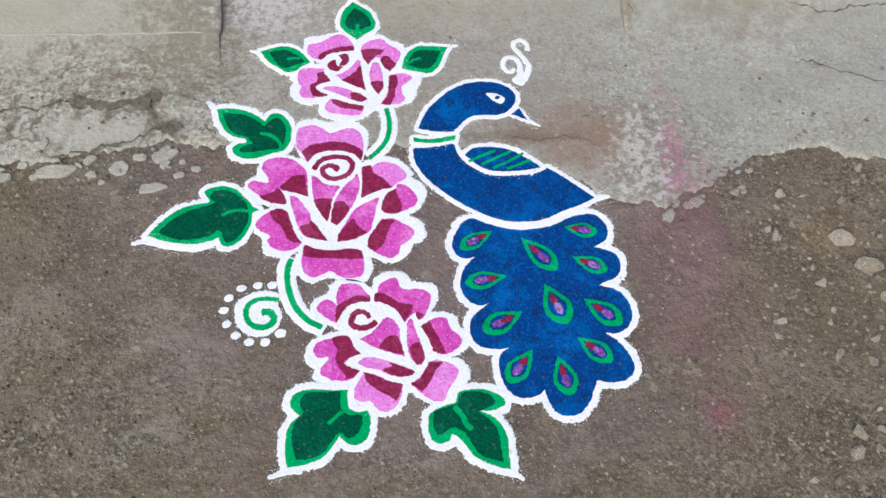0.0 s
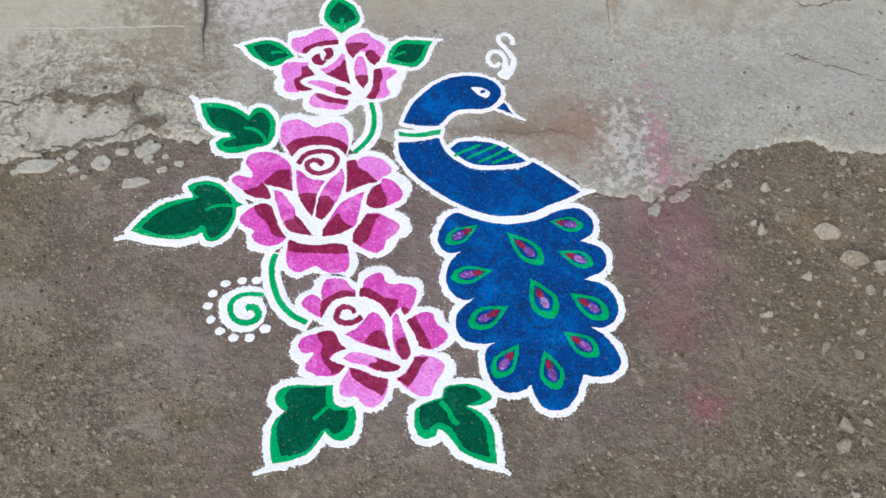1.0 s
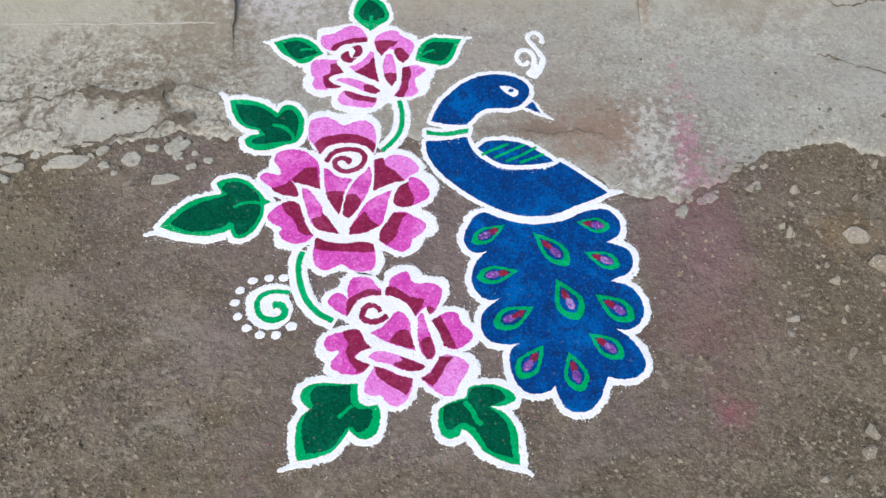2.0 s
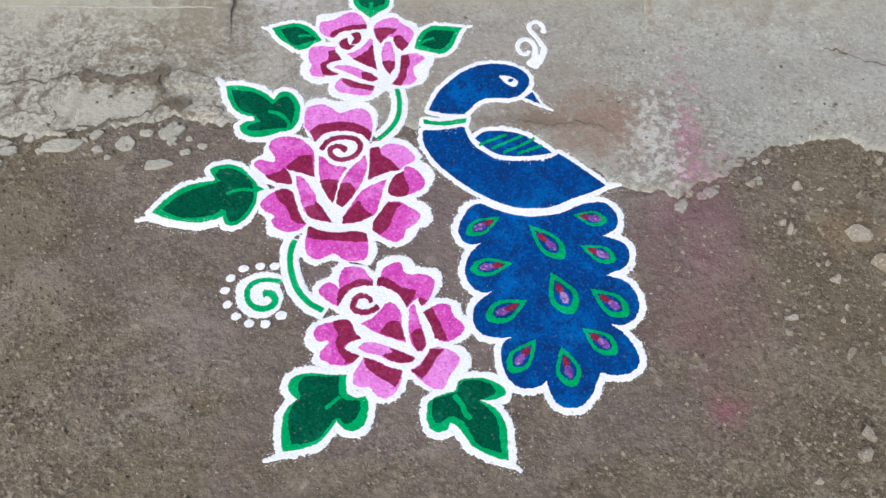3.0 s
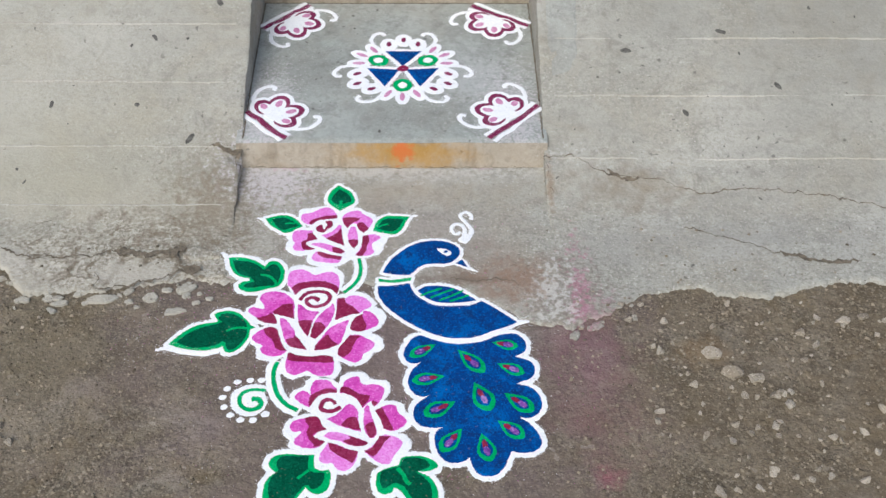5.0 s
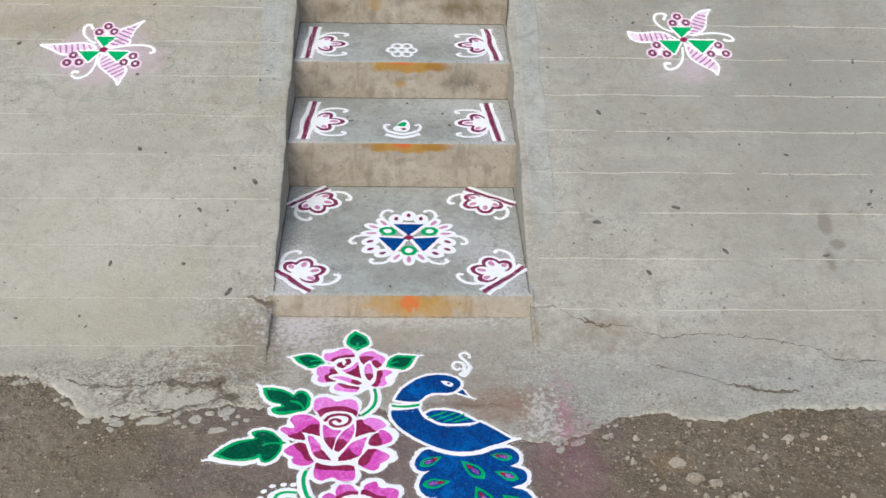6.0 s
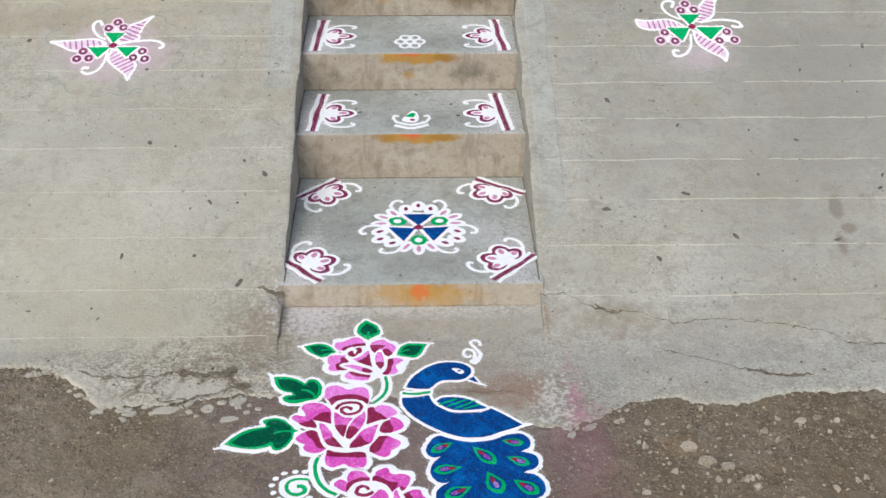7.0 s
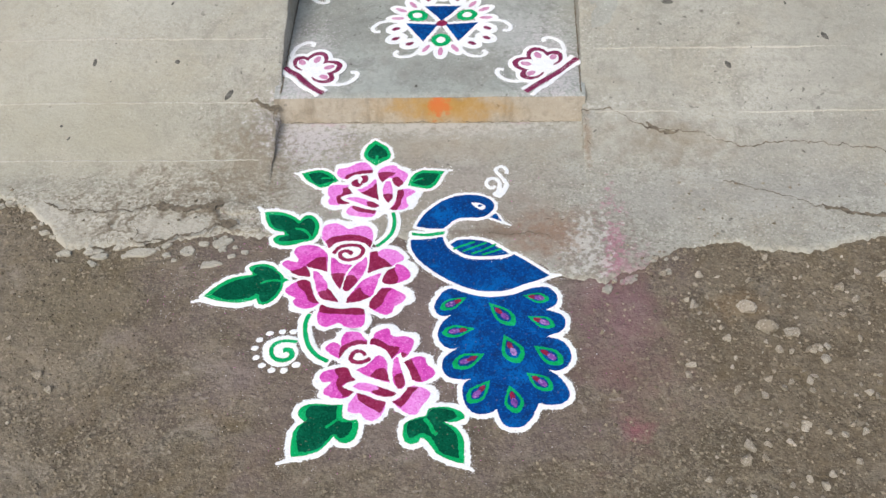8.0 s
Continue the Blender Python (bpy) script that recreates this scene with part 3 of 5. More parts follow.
def apron_edge(x):
    """Where the broken edge of the concrete apron runs."""
    rim = [(-6, -0.24), (-1.148, -0.267), (-0.99, -0.288), (-0.88, -0.365), (-0.82, -0.445), (-0.64, -0.435), (-0.51, -0.405), (-0.34, -0.408),
           (-0.06, -0.41), (0.07, -0.415), (0.196, -0.453), (0.303, -0.524), (0.33, -0.538), (0.363, -0.544), (0.4, -0.556), (0.418, -0.538), (0.437, -0.512), (0.488, -0.504), (0.505, -0.486), (0.543, -0.469), (0.583, -0.445), (0.64, -0.431), (0.692, -0.43), (0.722, -0.441), (0.766, -0.46), (0.834, -0.46), (0.883, -0.453), (0.927, -0.437), (0.971, -0.425), (1.026, -0.414), (6, -0.404)]
    for (a, p), (b, q) in zip(rim, rim[1:]):
        if a <= x <= b:
            y = p + (q - p) * (x - a) / (b - a)
            break
    return y + 0.010 * wave(x, 0, 12, 4) + 0.013 * wave(x, 0, 36, 5) + 0.008 * wave(x, 0, 100, 6)


def ramp_height(x, y):
    """The bank's surface: a slope that runs out softly into the apron."""
    foot = GROUND + 0.0048 + 0.0015 * wave(x, y, 20, 3)
    over = FOOT + (SLOPE if y > 0 else 0.285) * y + 0.0022 * wave(x, y, 5, 7) + 0.0012 * wave(x, y, 22, 8) - foot
    soft = over if over > 0.2 else 0.010 * math.log1p(math.exp(over / 0.010))
    return foot - 0.0035 + soft


xs = spread(-1.6, 1.6, 0.004, 5.9, 1.3)
verts, faces, rows = [], [], 26
for x in xs:
    x = max(min(x, 5.99), -5.99)
    y0 = apron_edge(x)
    top = 0.0 if abs(x) < HALF + 0.02 else -0.10
    verts += [(x, y0 - 0.002, GROUND - 0.02), (x, y0, GROUND - 0.001 + 0.004 * (1 - trodden(x, y0)) * abs(wave(x, 0, 30, 9)))]
    for k in range(1, rows + 1):
        y = y0 + (top + 0.03 - y0) * (k / rows) ** 1.15
        lift = 0.001 * wave(x, y, 25, 3) * (1 - trodden(x, y)) + 0.0045 * (1 - trodden(x, y))
        verts.append((x, y, GROUND + lift))
w = rows + 2
faces = [(i * w + k, (i + 1) * w + k, (i + 1) * w + k + 1, i * w + k + 1) for i in range(len(xs) - 1) for k in range(w - 1)]
apron = tagged(new("pavement_apron", mesh_of("pavement_apron", verts, faces, BANK, True)), "worn concrete apron with a broken ragged edge", "pavement", kind="structure")


def ramp(name, side, top_y):
    """A sloping concrete bank beside the stair; side is -1 or 1."""
    cols = [0.0, 0.004, 0.012, 0.024] + list(np.arange(0.05, 1.5, 0.024)) + [1.6, 1.8, 2.1, 2.6, 3.4, 4.4, 5.6]
    rows = list(np.arange(-0.33, top_y, 0.0125)) + [top_y]
    verts = []
    for y in rows:
        for i, u in enumerate(cols):
            ragged = (0.007 * wave(0, y, 5, side) + 0.0035 * wave(0, y, 19, side) + 0.0035 * wave(0, y, 75, side)) * max(0, 1 - u / 0.05)
            if side > 0 and y > 0.7:
                ragged += 0.016 * wave(0, y, 6, 4.4) * max(0, 1 - u / 0.05)
            chip = max(0.0, wave(0, y, 19, 5 + side) - 0.25) * 0.05 if u < 0.02 else 0.0
            if side < 0 and u < 0.03:
                chip += (0.045 + 0.03 * wave(u, y, 60, 3)) * math.exp(-((y + 0.022) / 0.017) ** 2) * (1 - u / 0.03) ** 0.6
            x = side * (HALF + u + ragged)
            z = ramp_height(x, y) - (0.0032, 0.001, 0.0)[i] if i < 3 else ramp_height(x, y)
            verts.append((x, max(y, apron_edge(x) + 0.006), z - chip * 0.5 - (0.004 if y < apron_edge(x) + 0.006 else 0)))
    w = len(cols)
    faces = [(j * w + i, j * w + i + 1, (j + 1) * w + i + 1, (j + 1) * w + i) for j in range(len(rows) - 1) for i in range(w - 1)]
    base = len(verts)
    verts += [(side * HALF * 1.0, y, -0.08) for y in rows]
    faces += [(base + j, base + j + 1, (j + 1) * w, j * w) for j in range(len(rows) - 1)]
    if side < 0:
        faces = [f[::-1] for f in faces]
    ob = new(name, mesh_of(name, verts, faces, BANK))
    ob.data.shade_smooth()
    mod = ob.data
    mod.set_sharp_from_angle(angle=radians(40))
    return tagged(ob, "sloping weathered concrete bank with thin raised joints", "ramp", kind="structure")


ramp_left = ramp("wall_ramp_left", -1, 1.64)
ramp_right = ramp("wall_ramp_right", 1, 1.64)


def joint(parent, side, y, seed, strong=1.0):
    """A thin lime ridge across the bank, broken in places."""
    verts, faces = [], []
    u = 0.03 + 0.04 * abs(wave(seed, 0, 3.3, 1))
    i = 0
    while u < 4.5:
        x = side * (HALF + u)
        yy = y + 0.004 * wave(x, seed, 3, 2) + 0.0014 * wave(x, seed, 22, 2) + 0.0022 * wave(x, seed, 75, 2)
        t = 0.0020 + 0.0013 * wave(x, seed, 12, 5)
        fade = min(1.0, max(0.0, wave(x, seed, 2.3, 11) * 2.0 + 1.1 * wave(x, seed, 14, 3) + 1.15))
        h = 0.0034 * fade * strong - 0.0012 + 0.001 * wave(x, seed, 40, 4)
        z = ramp_height(x, yy)
        verts += [(x, yy - t * 1.5, z - 0.002), (x, yy - t * 0.6, z + h), (x, yy + t * 0.6, z + h), (x, yy + t * 1.5, z - 0.002)]
        u += 0.009 if u < 1.5 else 0.25
        i += 1
    for j in range(i - 1):
        for k in range(3):
            f = (4 * j + k, 4 * j + k + 1, 4 * j + k + 5, 4 * j + k + 4)
            faces.append(f if side < 0 else f[::-1])
    ob = new("joint", mesh_of("joint", verts, faces, LIME))
    ob.parent = parent


for k, y in enumerate((-0.163, 0.003, 0.177, 0.339, 0.502, 0.656, 0.817, 0.967, 1.125, 1.278, 1.43)):
    joint(ramp_left, -1, y, k + 0.37, 0.65 if k == 0 else 0.92)
for k, y in enumerate((-0.034, 0.139, 0.298, 0.446, 0.609, 0.757, 0.914, 1.066, 1.21, 1.35, 1.49)):
    joint(ramp_right, 1, y, k + 20.61)


def mortar_band(side, y0, y1, wide):
    """A strip of smoother mortar laid along the stair's edge of the bank."""
    verts, faces = [], []
    rows = list(np.arange(y0, y1, 0.012))
    for y in rows:
        out = wide + 0.018 * wave(0, y, 4, 3 * side) + 0.006 * wave(0, y, 40, side)
        for u in (0.022, 0.03, 0.03 + (out - 0.036) * 0.33, 0.03 + (out - 0.036) * 0.66, out - 0.006, out):
            x = side * (HALF + u)
            lift = (0.0009 if 0.025 < u < out - 0.003 else -0.001) - 0.004 * max(0.0, 1 - (y - y0) / 0.25) + 0.0012 + 0.0022 * wave(x, y, 22, 9)
            verts.append((x, y, ramp_height(x, y) + lift))
    for j in range(len(rows) - 1):
        for k in range(5):
            f = (6 * j + k, 6 * j + k + 1, 6 * j + k + 7, 6 * j + k + 6)
            faces.append(f if side > 0 else f[::-1])
    ob = tagged(new("trim", mesh_of("trim", verts, faces, MORTAR)), "smoother grey mortar strip beside the stair", "trim", kind="structure")
    return ob


mortar_band(-1, 0.62, 1.44, 0.112)
mortar_band(1, 0.10, 1.50, 0.100)


def step_block(i):
    """One step: a thin grey tread slab on a tan riser."""
    y, z = NOSES[i]
    back = NOSES[i + 1][0] if i + 1 < len(NOSES) else 3.6
    base = NOSES[i - 1][1] if i else -0.05
    step = tagged(new("stair_step"), "concrete step with grey tread and turmeric-stained riser", "step", "stair steps")
    step.location = (0, y, z)
    verts, faces = [], []
    cols = np.arange(-HALF - 0.012, HALF + 0.0121, 0.0188)
    deep = back - y
    rows = [0.0, 0.006, 0.02] + list(np.arange(0.05, deep, 0.03)) + [deep + 0.004]
    for j, v in enumerate(rows):
        for x in cols:
            lower = (0.004, 0.0008, 0)[j] if j < 3 else 0
            wear = max(0, wave(x, i, 16, 2) - 0.35) * 0.012 if j < 2 else 0
            verts.append((x, v + (0.0025 * wave(x, i, 9, 4) if j < 3 else 0), -lower - wear + 0.0008 * wave(x, v + i, 14, 3) - 0.001))
    w = len(cols)
    faces = [(j * w + k, j * w + k + 1, (j + 1) * w + k + 1, (j + 1) * w + k) for j in range(len(rows) - 1) for k in range(w - 1)]
    tread = new("tread", mesh_of("tread", verts, faces, TREAD, True))
    verts = []
    levels = [-0.004, -0.012] + list(np.arange(-0.03, base - z, -0.02)) + [base - z - 0.01]
    for j, h in enumerate(levels):
        for x in cols:
            verts.append((x, (0.0025 * wave(x, i, 9, 4)) * (1 if j < 2 else 0.5) - 0.002 * (j == 1) + 0.0012 * wave(x, h, 25, i) - 0.0005 - (0.020 * min(1.0, -h / 0.07) if i == 0 else 0.0), h))
    faces = [(j * w + k, (j + 1) * w + k, (j + 1) * w + k + 1, j * w + k + 1) for j in range(len(levels) - 1) for k in range(w - 1)]
    riser = new("riser", mesh_of("riser", verts, faces, RISERS[i], True))
    # thin dark lines along the back and both sides of the tread
    lines = []
    if i + 1 < len(NOSES):
        lines.append(("corner_line", [(-HALF, deep - 0.002), (-0.1, deep - 0.003), (0.15, deep - 0.002), (HALF, deep - 0.003)]))
        lines += [("corner_line", [(s * (HALF - 0.004), 0.01), (s * (HALF - 0.002), deep * 0.5), (s * (HALF - 0.003), deep)]) for s in (-1, 1)]
    # this list holds the dark corner lines as objects
    dirt = []
    for name, knots in lines:
        verts, faces = ribbon(smooth_line([(x * 1000, y * 1000) for x, y in knots], False, 0.006), 7 if knots[0][1] == knots[-1][1] else 3.5, 3.4)
        dirt.append(new(name, mesh_of(name, verts, faces, CRACK_SHADE)))
    for ob in (tread, riser, *dirt):
        ob.parent = step
    return step


for i in range(len(NOSES)):
    step_block(i)

# landing behind the banks, with an overhanging lip on one side
for name, x0, x1, y0 in (("floor_landing_left", -5.9, -HALF - 0.004, 1.452), ("floor_landing_right", HALF + 0.004, 5.9, 1.62)):
    bm = bmesh.new()
    box(bm, (x0, y0, 0.641), (x1, 3.6, 0.70), 0.006)
    tagged(part(name, bm, MORTAR, None), "concrete landing slab at the head of the stair", "landing", kind="structure")


CRACKS = [0]


def crack_or_shade(parent, knots, width, z):
    """A dirt-filled crack or a painted line of shade; z gives the surface it runs in."""
    CRACKS[0] += 1
    rise = 0.0008 + 0.00012 * CRACKS[0]
    line = smooth_line(knots, False, 0.004)
    line = [p + Vector((wave(p.x, p.y, 40, 1), wave(p.x, p.y, 40, 2))) * 0.009 + Vector((0, wave(p.x, p.y, 150, 3))) * 0.006 for p in line]
    verts, faces = [], []
    for i, p in enumerate(line):
        t = width / 2000 * (0.35 + 0.9 * abs(wave(p.x, p.y, 30, 7)) * 1.6) * min(1, i / 4 + 0.1, (len(line) - 1 - i) / 4 + 0.1)
        for k in (1, -1):
            q = t * (1 + 0.9 * wave(p.x, p.y, 130, 4 + k))
            verts.append((p.x, p.y + k * q, z(p.x, p.y + k * q) + rise))
    faces = [(2 * i + 1, 2 * i + 3, 2 * i + 2, 2 * i) for i in range(len(line) - 1)]
    ob = new("crack_or_shade", mesh_of("crack_or_shade", verts, faces, CRACK_SHADE))
    ob.parent = parent


def paved(x, y):
    return max(ramp_height(x, y), GROUND + 0.0052) + 0.0006


crack_or_shade(apron, [(372, -29), (450, -31), (528, -79), (642, -91), (752, -131), (840, -120), (934, -124), (1110, -152), (1185, -178), (1225, -213), (1334, -223), (1700, -240)], 4.5, paved)
# thin dark line along the foot of the first riser
crack_or_shade(apron, [(-350, -22), (-200, -24), (-20, -23), (160, -25), (356, -22)], 2.5, lambda x, y: GROUND + 0.0052)
crack_or_shade(ramp_right, [(374, -14), (379, -55), (383, -100), (390, -135)], 4, paved)
crack_or_shade(apron, [(690, -236), (801, -279), (914, -329), (960, -345)], 4, paved)
crack_or_shade(apron, [(905, -322), (960, -342), (1016, -354), (1085, -350)], 16, paved)
crack_or_shade(apron, [(520, -60), (545, -85), (560, -95), (600, -88)], 16, paved)
crack_or_shade(ramp_left, [(-380, 6), (-400, 2), (-440, 8), (-470, -12)], 2.5, paved)
# wide dark line down the left bank's edge, just before the first riser
crack_or_shade(ramp_left, [(-376, -10), (-386, -40), (-380, -90)], 22, paved)
crack_or_shade(ramp_left, [(-374, -2), (-394, -12), (-424, -4), (-450, 2)], 24, paved)
crack_or_shade(apron, [(-990, -282), (-900, -262), (-830, -225), (-780, -190)], 1.6, paved)
crack_or_shade(apron, [(-830, -325), (-753, -332), (-693, -330), (-619, -311), (-565, -322), (-512, -311), (-485, -348), (-438, -384)], 7, paved)
crack_or_shade(apron, [(-640, -316), (-600, -318), (-565, -326), (-515, -316), (-470, -306)], 26, paved)
crack_or_shade(apron, [(-500, -318), (-488, -345), (-470, -365), (-430, -380)], 26, paved)
crack_or_shade(apron, [(-735, -352), (-722, -408), (-722, -440)], 5, paved)
crack_or_shade(apron, [(-672, -380), (-659, -400), (-664, -440)], 6, paved)
crack_or_shade(apron, [(-655, -436), (-600, -425), (-540, -412), (-498, -395), (-470, -372)], 9, paved)
crack_or_shade(apron, [(-905, -300), (-850, -330), (-790, -336)], 6, paved)
crack_or_shade(apron, [(110, -405), (190, -412), (260, -408), (300, -425)], 3.5, paved)


def cement_patch(x0, x1, y0, y1):
    """A thin dark cement wash on the bank with ragged edges."""
    cols, rows = np.linspace(x0, x1, 60), np.linspace(y0, y1, 14)
    verts, faces = [], []
    for y in rows:
        for x in cols:
            u = x + 0.012 * wave(x, y, 30, 2) * (x in (cols[0], cols[-1]))
            v = y + 0.010 * wave(x, y, 25, 3) * (y in (rows[0], rows[-1]))
            verts.append((u, v, ramp_height(u, v) + 0.0011))
    w = len(cols)
    faces = [(j * w + i, j * w + i + 1, (j + 1) * w + i + 1, (j + 1) * w + i) for j in range(len(rows) - 1) for i in range(w - 1)]
    ob = new("cement_wash", mesh_of("cement_wash", verts, faces, DARKMORTAR))
    ob.parent = ramp_right


cement_patch(1.14, 1.50, 1.365, 1.435)
# shadow under the overhanging landing lip, painted as a dark strip
crack_or_shade(ramp_left, [(-380, 1444), (-700, 1446), (-1100, 1445), (-1500, 1447), (-1900, 1446)], 14, lambda x, y: ramp_height(x, y) + 0.001)

for name, x0, x1 in (("wall_base_left", -5.9, -HALF - 0.004), ("wall_base_right", HALF + 0.004, 5.9)):
    bm = bmesh.new()
    box(bm, (x0, 1.66, -0.1), (x1, 3.6, 0.6405))
    tagged(part(name, bm, MORTAR, None), "plain concrete base under the landing slab", "wall", kind="structure")
for side in (-1, 1):
    rows = list(np.arange(-0.26, 1.66, 0.05))
    x = side * 5.97
    verts = [(x, y, h) for y in rows for h in (-0.1, ramp_height(side * (HALF + 5.6), y) + 0.001)]
    faces = [(2 * j, 2 * j + 1, 2 * j + 3, 2 * j + 2) for j in range(len(rows) - 1)]
    tagged(new("wall_end", mesh_of("wall_end", verts, faces, MORTAR)), "plain concrete end of the bank", "wall", kind="structure")

# ---- the great drawing: roses, leaves and a peacock (knots in millimetres) ----
rose = rangoli("rangoli_rose", "small pink and maroon powder rose with white outline on concrete apron", "floor drawing", "powder roses")
fill("ground_layer", rose, WHITE, 1.6, [(-171,373), (-161,380), (-144,381), (-127,387), (-109,391), (-92,388), (-79,377), (-74,373), (-64,379), (-46,383), (-29,381), (-15,369), (2,363), (10,346), (8,323), (1,310), (-4,301), (8,301), (28,295), (39,284), (37,271), (29,260), (28,243), (19,230), (3,222), (-21,216), (-41,213), (-58,202), (-68,195), (-84,189), (-108,191), (-128,196), (-141,206), (-142,223), (-145,229), (-162,226), (-181,233), (-193,247), (-193,264), (-188,274), (-194,283), (-196,296), (-190,306), (-173,310), (-157,314), (-139,317), (-146,323), (-160,330), (-168,339), (-172,352)], rim=1.5)
petal = fill("petal", rose, PALE, 3, [(-167,352), (-163,363), (-147,366), (-132,374), (-120,383), (-104,385), (-93,378), (-86,367), (-82,356,1), (-83,348,1), (-98,346), (-116,345), (-129,339), (-141,326,1), (-155,332), (-164,341)])
fill("petal_shade", petal, MAROON, 4, [(-82,358,1), (-99,357), (-112,355), (-130,348), (-142,341), (-147,332), (-141,326,1), (-129,338), (-116,344), (-98,346), (-83,347,1)])
petal = fill("petal", rose, PALE, 3, [(-69,347,1), (-66,358), (-53,369), (-39,374), (-27,372), (-20,362), (-5,352), (3,343), (2,330), (-6,315), (-16,300,1), (-25,309), (-30,320), (-31,328,1), (-42,331), (-55,316,1), (-62,327), (-67,338)])
fill("petal_shade", petal, MAROON, 4, [(-68,347,1), (-60,350), (-47,351), (-26,348,1), (-33,339), (-43,333), (-55,316,1), (-62,327)])
fill("petal_shade", petal, MAROON, 4, [(-28,333,1), (-19,333), (-9,319), (-6,313), (-17,299,1), (-25,307), (-31,319), (-32,328)])
petal = fill("petal", rose, PALE, 3, [(-183,291), (-180,302), (-170,307), (-153,307), (-134,306,1), (-137,297), (-125,278,1), (-142,272), (-156,263), (-159,253), (-150,243), (-158,240), (-172,242), (-179,253), (-176,266), (-181,276)])
fill("petal_shade", petal, MAROON, 4, [(-149,295,1), (-137,299,1), (-131,289), (-125,277,1), (-142,272), (-150,263), (-142,253), (-128,246,1), (-142,243), (-155,244,1), (-159,255), (-160,268), (-149,276), (-147,285)])
petal = fill("petal", rose, PALE, 3, [(-115,290,1), (-98,298), (-85,310), (-76,325), (-71,322), (-69,314), (-66,281,1), (-61,258,1), (-74,264), (-91,274), (-107,284)])
fill("petal_shade", petal, MAROON, 4, [(-69,312,1), (-66,285), (-60,256,1), (-78,266), (-105,280,1), (-93,286), (-79,299), (-73,309)])
petal = fill("petal", rose, PALE, 3, [(-47,318,1), (-38,318), (-33,304), (-30,285), (-29,268), (-32,257), (-37,247,1), (-47,262), (-52,281), (-52,300)])
fill("petal_shade", petal, MAROON, 4, [(-51,274,1), (-40,276), (-30,274), (-30,261), (-37,247,1), (-46,259)])
petal = fill("petal", rose, PALE, 3, [(-16,289,1), (-3,293), (11,293), (24,284), (16,273), (4,263), (5,248), (10,237), (3,227), (-11,224), (-34,226,1), (-26,238), (-20,255), (-17,272)])
fill("petal_shade", petal, MAROON, 4, [(-18,287,1), (-6,291,1), (-2,272), (-7,259), (-9,240), (-17,224), (-33,226,1), (-24,238), (-19,257)])
petal = fill("petal", rose, PALE, 3, [(-137,261,1), (-125,266), (-105,263), (-85,254), (-64,243), (-58,235,1), (-68,231), (-86,236), (-105,246), (-122,254)])
fill("petal_shade", petal, MAROON, 4, [(-88,251,1), (-71,248), (-58,236,1), (-69,231), (-86,237,1)])
petal = fill("petal", rose, PALE, 3, [(-133,217), (-130,227), (-123,237,1), (-108,235), (-88,226), (-64,220,1), (-66,209), (-73,201), (-91,201), (-111,204), (-126,208)])
fill("petal_shade", petal, MAROON, 4, [(-122,237,1), (-111,236), (-98,229), (-65,221,1), (-68,211), (-84,214), (-105,218), (-118,227)])
fill("swirl", rose, MAROON, 4, [(-129,315), (-124,323), (-116,325), (-114,316), (-109,310), (-102,310,1), (-110,301), (-122,303), (-127,308)])
fill("swirl", rose, MAROON, 4, [(-109,336,1), (-98,340), (-92,334), (-92,323), (-98,314), (-107,313), (-105,321), (-103,327)])
rose = rangoli("rangoli_rose", "large pink and maroon powder rose with spiral heart and white outline", "floor drawing", "powder roses")
fill("ground_layer", rose, WHITE, 1.6, [(-183,173), (-175,188), (-153,192), (-126,185), (-100,188), (-74,181), (-60,165), (-58,139), (-65,114), (-70,100), (-52,104), (-29,110), (-7,105), (8,92), (19,75), (17,66), (31,56), (40,40), (35,18), (23,0), (9,-10), (26,-21), (37,-39), (33,-57), (17,-64), (8,-81), (-5,-94), (-25,-99), (-46,-89), (-60,-86), (-52,-100), (-56,-121), (-68,-134), (-88,-132), (-123,-124), (-147,-133), (-167,-124), (-176,-109), (-175,-85), (-169,-71), (-193,-84), (-221,-81), (-231,-66), (-231,-52), (-245,-35), (-249,-18), (-239,-2), (-221,10), (-211,15), (-235,18), (-257,29), (-266,46), (-264,62), (-248,75), (-243,97), (-228,111), (-203,118), (-179,109), (-162,105), (-175,121), (-183,146)], rim=1.5)
petal = fill("petal", rose, PALE, 3, [(-182,155), (-177,173), (-156,180), (-141,175), (-122,162), (-104,169), (-85,172), (-70,160), (-65,137), (-67,116), (-69,105,1), (-85,119), (-115,126), (-144,120), (-162,103,1), (-172,121), (-180,132)])
fill("petal_shade", petal, MAROON, 4, [(-172,123,1), (-159,136), (-141,140), (-115,144), (-89,139), (-68,126,1), (-66,119), (-70,104,1), (-85,119), (-115,125), (-144,120), (-161,102,1)])
petal = fill("petal", rose, PINK, 3, [(-239,89), (-232,106), (-210,112), (-184,105), (-166,87), (-162,74), (-159,31,1), (-183,40), (-210,47,1), (-233,34), (-251,43), (-261,56), (-252,65), (-229,60), (-228,71)])
fill("petal_shade", petal, MAROON, 4, [(-194,66,1), (-184,74), (-165,75,1), (-159,31,1), (-183,40), (-203,45,1), (-208,51,1)])
fill("petal_shade", petal, MAROON, 4, [(-242,34,1), (-222,40), (-210,47), (-199,33), (-196,16,1), (-218,20), (-234,27)])
petal = fill("petal", rose, PINK, 3, [(-245,-23), (-237,-8), (-221,4), (-205,8), (-194,1), (-188,-15), (-179,-41), (-168,-59,1), (-180,-71), (-201,-73), (-217,-66), (-224,-54), (-221,-44), (-236,-35)])
